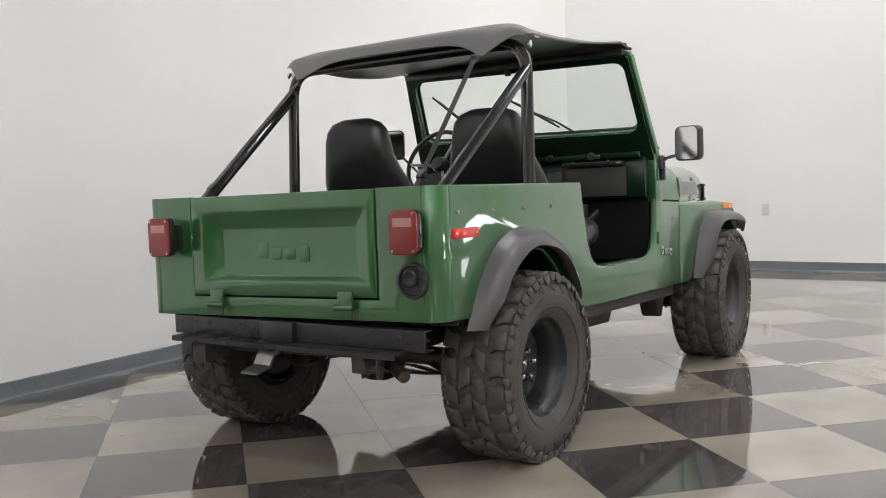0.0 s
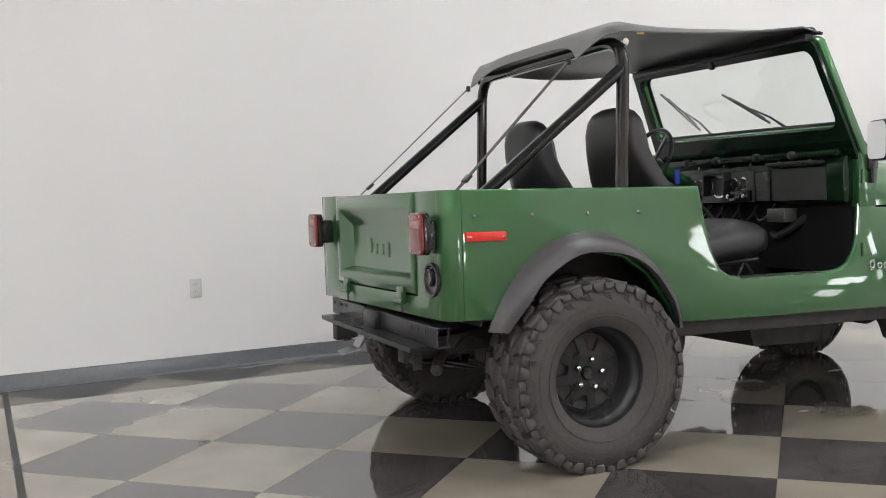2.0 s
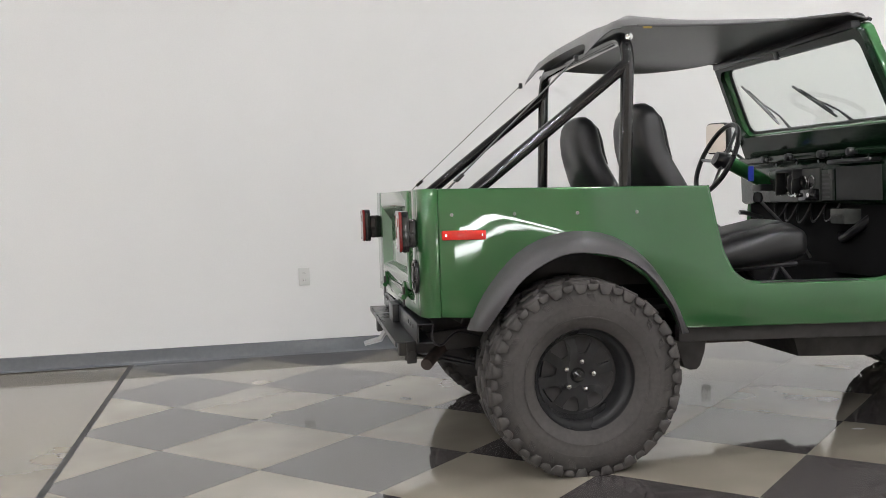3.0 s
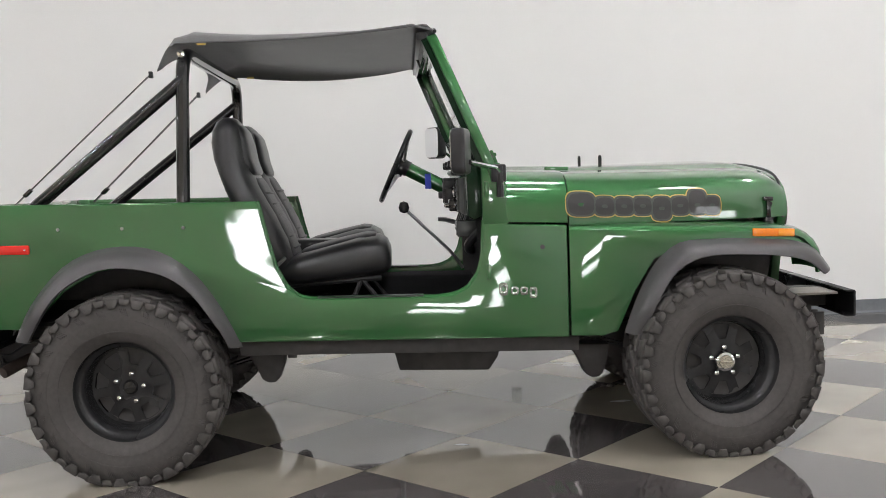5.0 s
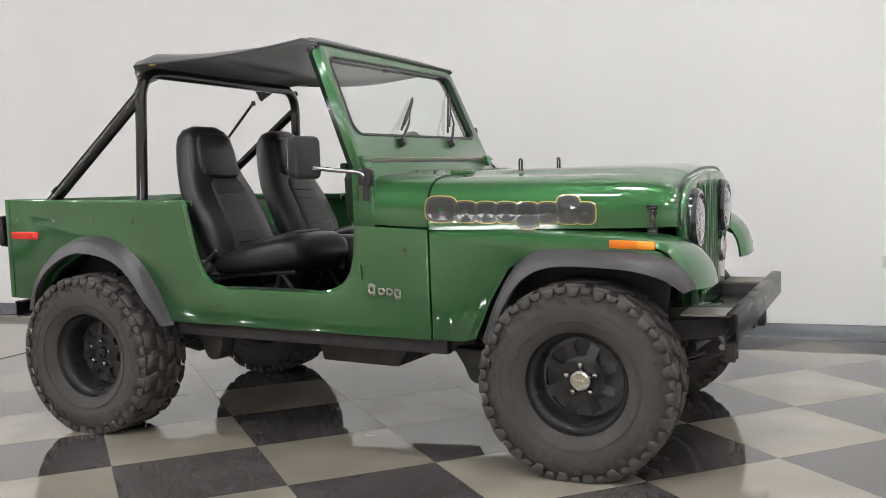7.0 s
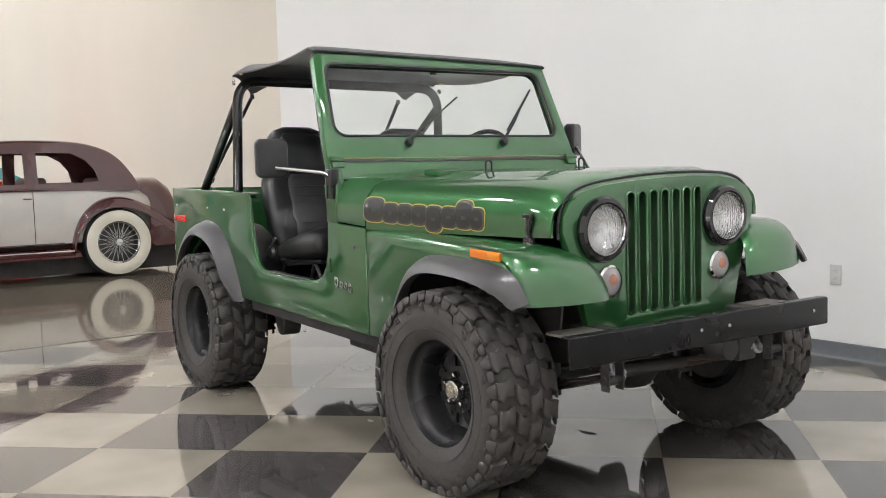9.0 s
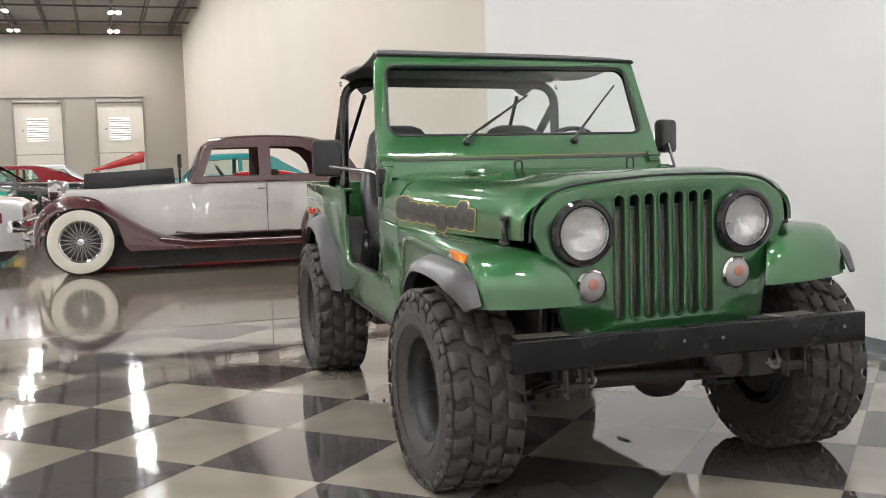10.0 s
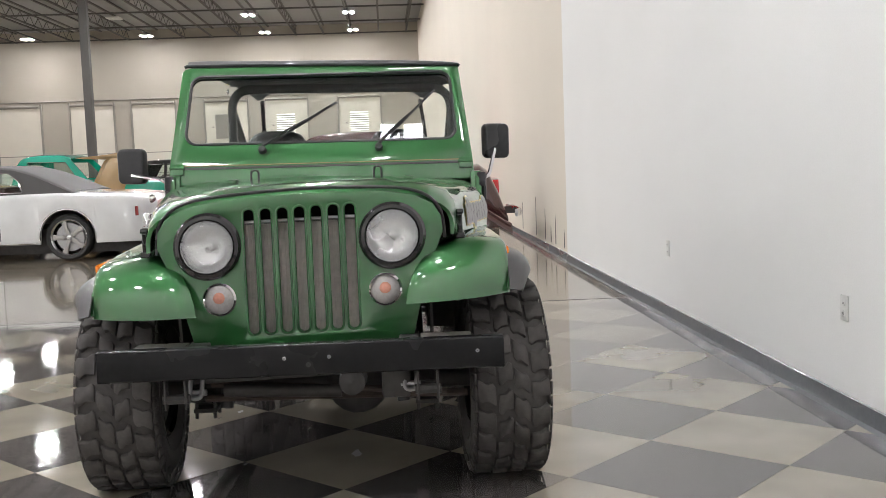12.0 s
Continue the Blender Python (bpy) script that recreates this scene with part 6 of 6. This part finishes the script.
def closed_car(name, label, at, rz, body_mat, roof_mat, x0, x1, wheelbase, half, r, top, house, windows, style="plain", sill=0.25, extra=None, roof_from=1, roof_to=-1, width=None):
    """A later car: lofted body, cabin with glass, bumpers, lamps, wheels, dark underside."""
    c = thing(name, label, "car", at, rz)
    w = width or [(x0, half - 0.14), (x0 + 0.35, half - 0.02), (x0 + 1.0, half), (x1 - 1.0, half), (x1 - 0.35, half - 0.03), (x1, half - 0.16)]
    shell("body", c, body_mat, x0, x1, top, w, sill, [(0.0, r + 0.06), (wheelbase, r + 0.06)])
    z0, z1 = house[0][1], max(z for x, z in house)
    cabin(c, roof_mat, house, windows, half - 0.07, half - 0.24, z0, z1, TINTED, roof_from, len(house) + roof_to, "", CHROME)
    for s in (1, -1):
        for x in (0.0, wheelbase):
            road_wheel(c, x, s * (half - 0.09), r, style)
    part("front_bumper", loft([[(x + a, y, z + b) for a, b in oval(0, 0, 0.035, 0.07, 12, 3)] for x, y, z in ((x1 - 0.10, -half, 0.46), (x1 + 0.04, -half * 0.8, 0.46), (x1 + 0.06, 0, 0.46), (x1 + 0.04, half * 0.8, 0.46), (x1 - 0.10, half, 0.46))]), CHROME, c, "chrome bumper")
    part("rear_bumper", loft([[(x + a, y, z + b) for a, b in oval(0, 0, 0.04, 0.085, 12, 3)] for x, y, z in ((x0 + 0.14, -half + 0.02, 0.55), (x0 - 0.02, -half * 0.88, 0.55), (x0 - 0.06, 0, 0.55), (x0 - 0.02, half * 0.88, 0.55), (x0 + 0.14, half - 0.02, 0.55))]), CHROME, c, "chrome bumper")
    part("underbody", box(x0 + 0.25, x1 - 0.25, -half + 0.2, half - 0.2, 0.10, sill + 0.2), CHASSIS, c)
    xm = sum(x for x, z in house) / len(house)
    part("seat", box(xm - 0.12, xm + 0.06, -half + 0.25, half - 0.25, 0.4, z0 + 0.12, 0.05), LEATHER, c)
    for s in (1, -1):
        round_lamp(c, x1 - 0.02, s * (half - 0.25), lerp_at(top, x1) - 0.13, 0.09)
        part("tail_lamp", box(x0 - 0.012, x0 + 0.03, s * (half - 0.42) - 0.14, s * (half - 0.42) + 0.14, 0.66, 0.76, 0.008), RED_LENS, c, "red tail lamp")
        part("sill_trim", tube([(r + 0.1, s * (half + 0.0), sill + 0.02), (wheelbase - r - 0.1, s * (half + 0.0), sill + 0.02)], 0.012, 6), CHROME, c)
    return c


# white coupe with a black vinyl roof
coupe = closed_car("white_coupe", "white classic coupe with black vinyl roof and chrome five-spoke wheels", (-8.78, -4.53, 0), -90, WHITE_PAINT, VINYL_ROOF, -1.23, 3.75, 2.84, 0.95, 0.325,
                   [(-1.23, 0.80), (-1.1, 0.88), (-0.6, 0.925), (0.2, 0.95), (1.9, 0.93), (3.4, 0.90), (3.75, 0.80)],
                   [(-0.10, 0.935), (0.45, 1.18), (0.75, 1.28), (1.05, 1.315), (1.45, 1.31), (1.62, 1.27), (2.05, 0.945)],
                   [[(0.62, 0.97), (1.08, 0.97), (1.08, 1.255), (0.85, 1.245), (0.70, 1.13)], [(1.14, 0.97), (1.92, 0.97), (1.62, 1.235), (1.48, 1.26), (1.14, 1.26)]], "spoke", 0.24, roof_from=0)
part("side_marker", box(-1.0, -0.955, 0.935, 0.957, 0.60, 0.73, 0.004), RED_LENS, coupe)
part("door_seam", box(0.93, 0.937, 0.947, 0.957, 0.30, 0.93), DARK_SLOT, coupe)
part("door_handle", tube([(1.02, 0.965, 0.82), (1.16, 0.965, 0.82)], 0.012, 6), CHROME, coupe)
for xa in (0.0, 2.84):
    part("arch_trim", tube([(xa + 0.39 * math.cos(math.radians(a)), 0.952, 0.33 + 0.39 * math.sin(math.radians(a))) for a in range(-5, 186, 10)], 0.009, 5), CHROME, coupe)

# tan winged coupe behind it
winged = closed_car("winged_coupe", "low tan coupe with a tall rear wing on upright fins", (-11.95, -6.22, 0), -70, TAN, TAN, -1.35, 3.6, 2.8, 0.93, 0.30,
                    [(-1.35, 0.66), (-1.2, 0.74), (-0.5, 0.77), (1.9, 0.76), (3.6, 0.62)],
                    [(-0.6, 0.765), (0.4, 0.96), (0.8, 1.03), (1.3, 1.04), (1.5, 1.01), (2.0, 0.765)], [[(0.75, 0.80), (1.8, 0.80), (1.5, 0.95), (0.8, 0.97)]], "plain", 0.2)
for s in (1, -1):
    part("fin", prism([(-1.15, 0.74), (-0.60, 0.74), (-0.95, 1.42), (-1.10, 1.54), (-1.36, 1.57), (-1.32, 1.35)], "y", s * 0.83 - 0.025, s * 0.83 + 0.025, 0.008), TAN, winged, "upright tan fin")
part("wing_plank", prism([(-1.36, 1.575), (-1.32, 1.50), (-1.10, 1.46), (-0.86, 1.485), (-0.84, 1.50), (-1.1, 1.55)], "y", -0.86, 0.86, 0.006), TAN, winged, "tan rear wing")
part("wing_end", prism([(-1.30, 1.55), (-1.25, 1.42), (-0.55, 1.455), (-0.40, 1.478)], "y", 0.79, 0.81, 0.004), TAN, winged, "tapering tan wing end")

# teal pickup with a yellow bumper
pickup = closed_car("teal_pickup", "teal classic pickup with a chrome grille and yellow bumper", (-14.7, -8.42, 0), 90, TEAL, TEAL, -1.3, 4.2, 2.95, 0.92, 0.36,
                    [(-1.3, 0.95), (0.6, 0.98), (2.2, 1.05), (3.7, 1.03), (4.2, 0.90)],
                    [(0.72, 1.03), (0.78, 1.38), (0.9, 1.52), (1.2, 1.57), (1.65, 1.56), (1.85, 1.50), (2.25, 1.06)], [[(0.98, 1.10), (2.02, 1.10), (1.76, 1.44), (1.0, 1.46)]], "plain", 0.32)
part("yellow_bumper", box(4.27, 4.36, -0.94, 0.94, 0.36, 0.56, 0.02), YELLOW, pickup, "yellow bumper")
part("grille", box(4.18, 4.235, -0.6, 0.6, 0.58, 0.86, 0.02), CHROME, pickup, "chrome grille")

closed_car("black_sedan", "black classic sedan with chrome trim, parked in the hall", (-18.2, -6.35, 0), 90, BLACK_PAINT, BLACK_PAINT, -1.2, 3.5, 2.8, 0.9, 0.34,
           [(-1.2, 0.8), (-0.9, 0.98), (2.0, 1.02), (3.2, 0.98), (3.5, 0.8)], [(-0.6, 1.0), (0.0, 1.32), (0.4, 1.42), (1.3, 1.42), (1.5, 1.38), (2.0, 1.02)],
           [[(0.15, 1.06), (0.75, 1.06), (0.75, 1.36), (0.35, 1.35)], [(0.81, 1.06), (1.86, 1.06), (1.48, 1.34), (0.81, 1.36)]])
closed_car("dark_red_sedan", "dark red rounded classic car, parked in the hall", (-21.4, -4.15, 0), -90, DARK_RED, DARK_RED, -1.3, 3.0, 2.7, 0.88, 0.34,
           [(-1.3, 0.7), (-1.0, 0.95), (1.9, 1.0), (2.7, 0.95), (3.0, 0.75)], [(-0.9, 0.97), (-0.3, 1.25), (0.2, 1.38), (0.9, 1.41), (1.3, 1.36), (1.75, 1.02)],
           [[(0.1, 1.04), (0.6, 1.04), (0.6, 1.34), (0.3, 1.32)], [(0.66, 1.04), (1.55, 1.04), (1.28, 1.31), (0.66, 1.35)]])
closed_car("white_wagon", "white classic station wagon parked near the far doors", (-24.6, -5.2, 0), 90, WHITE_PAINT, WHITE_PAINT, -1.0, 3.0, 2.5, 0.9, 0.34,
           [(-1.0, 0.95), (1.9, 1.0), (2.8, 0.96), (3.0, 0.85)], [(-0.7, 0.99), (-0.5, 1.34), (-0.3, 1.42), (1.1, 1.43), (1.3, 1.38), (1.75, 1.0)],
           [[(-0.45, 1.05), (0.35, 1.05), (0.35, 1.35), (-0.35, 1.35)], [(0.43, 1.05), (1.58, 1.05), (1.26, 1.33), (0.43, 1.36)]], "plain", 0.3)
red = closed_car("red_roadster", "low red roadster with its bonnet raised", (-13.0, 1.09, 0), -90, RED_PAINT, RED_PAINT, -1.1, 3.7, 2.7, 0.88, 0.33,
                 [(-1.1, 0.7), (-0.9, 0.82), (1.6, 0.85), (3.3, 0.80), (3.7, 0.65)], [(-0.3, 0.85), (0.2, 1.05), (0.5, 1.11), (1.1, 1.11), (1.25, 1.09), (1.7, 0.86)],
                 [[(0.35, 0.90), (1.5, 0.90), (1.2, 1.05), (0.5, 1.06)]])
part("raised_bonnet", prism([(3.75, 1.22), (3.72, 1.26), (2.92, 1.55), (2.84, 1.54), (2.86, 1.36)], "y", -0.66, 0.66, 0.012), RED_PAINT, red, "raised red bonnet")
part("engine", box(2.3, 3.3, -0.35, 0.35, 0.5, 1.02, 0.05), STEEL, red, "bright engine block")
for s in (1, -1):
    part("bonnet_strut", tube([(2.95, s * 0.6, 0.8), (2.9, s * 0.6, 1.5)], 0.012, 6), STEEL, red)
part("bonnet_hinge", tube([(3.6, -0.5, 0.72), (3.7, -0.5, 1.25)], 0.02, 6), CHROME, red)
closed_car("aqua_sedan", "aqua blue classic sedan parked in the hall", (-16.4, 1.1, 0), -90, AQUA, AQUA, -1.2, 3.5, 2.85, 0.93, 0.34,
           [(-1.2, 0.85), (-0.9, 1.0), (1.8, 1.02), (3.2, 0.98), (3.5, 0.85)], [(-0.5, 1.0), (0.1, 1.35), (0.5, 1.48), (1.4, 1.48), (1.7, 1.43), (2.1, 1.02)],
           [[(0.35, 1.08), (0.9, 1.08), (0.9, 1.40), (0.5, 1.39)], [(0.98, 1.08), (1.95, 1.08), (1.66, 1.37), (0.98, 1.41)]])


# ---- painted checker squares, laid at 45 degrees to the wall ----
def clipped(poly, a, b, c):
    """The part of a polygon where a x + b y <= c."""
    out = []
    for p, q in zip(poly, poly[1:] + poly[:1]):
        dp, dq = a * p[0] + b * p[1] - c, a * q[0] + b * q[1] - c
        if dp <= 0:
            out.append(p)
        if dp * dq < 0:
            t = dp / (dp - dq)
            out.append((p[0] + t * (q[0] - p[0]), p[1] + t * (q[1] - p[1])))
    return out


TILE, TURN_T, OX, OY = 0.6027, 47.16, 1.760, -0.760
inv = HALL.inverted()
U_EDGE, V_EDGE = -2.13, -8.4
whole = {}
GAP = 0.0012


def tile_mesh(points, dark, name):
    bm = bmesh.new()
    lo = [bm.verts.new((x, y, -0.0035)) for x, y in points]
    hi = [bm.verts.new((x, y, 0.0)) for x, y in points]
    bm.faces.new(hi)
    for i in range(len(points)):
        j = (i + 1) % len(points)
        bm.faces.new((lo[i], lo[j], hi[j], hi[i]))
    bmesh.ops.recalc_face_normals(bm, faces=bm.faces)
    me = bpy.data.meshes.new(name)
    bm.to_mesh(me)
    bm.free()
    me.materials.append(TILE_DARK if dark else TILE_LIGHT)
    return me


for i in range(-16, 17):
    for j in range(-16, 17):
        grid_to_world = pose(OX, OY, 0, 0, 0, TURN_T)
        square = [(i + GAP, j + GAP), (i + 1 - GAP, j + GAP), (i + 1 - GAP, j + 1 - GAP), (i + GAP, j + 1 - GAP)]
        uv = [(inv @ grid_to_world @ Vector((a * TILE, b * TILE, 0))).to_2d() for a, b in square]
        poly = [tuple(p) for p in uv]
        for lim in ((0, 1, -0.006), (1, 0, U_END - 0.006), (-1, 0, -U_EDGE), (0, -1, -V_EDGE)):
            poly = clipped(poly, *lim) if poly else poly
        if len(poly) < 3:
            continue
        area = abs(sum(p[0] * q[1] - p[1] * q[0] for p, q in zip(poly, poly[1:] + poly[:1]))) / 2
        if area < 0.002:
            continue
        dark = (i + j) % 2 == 0
        c = (sum(p[0] for p in poly) / len(poly), sum(p[1] for p in poly) / len(poly))
        if area > 0.36:
            if dark not in whole:
                s = TILE * (0.5 - GAP)
                whole[dark] = tile_mesh([(-s, -s), (s, -s), (s, s), (-s, s)], dark, "tile")
            me, m = whole[dark], pose(c[0], c[1], 0, 0, 0, TURN_T - 2.16)
        else:
            me, m = tile_mesh([(p[0] - c[0], p[1] - c[1]) for p in poly], dark, "tile"), pose(c[0], c[1], 0)
        t = new("tile", me)
        t.parent = FLOOR
        t.matrix_basis = m
strip = part("floor_edge_strip", box(U_EDGE - 0.03, U_EDGE, V_EDGE, -0.04, -0.004, 0.0008), DARK_SLOT)
structure(strip, "thin dark edge line of the painted checker floor", "edge line")
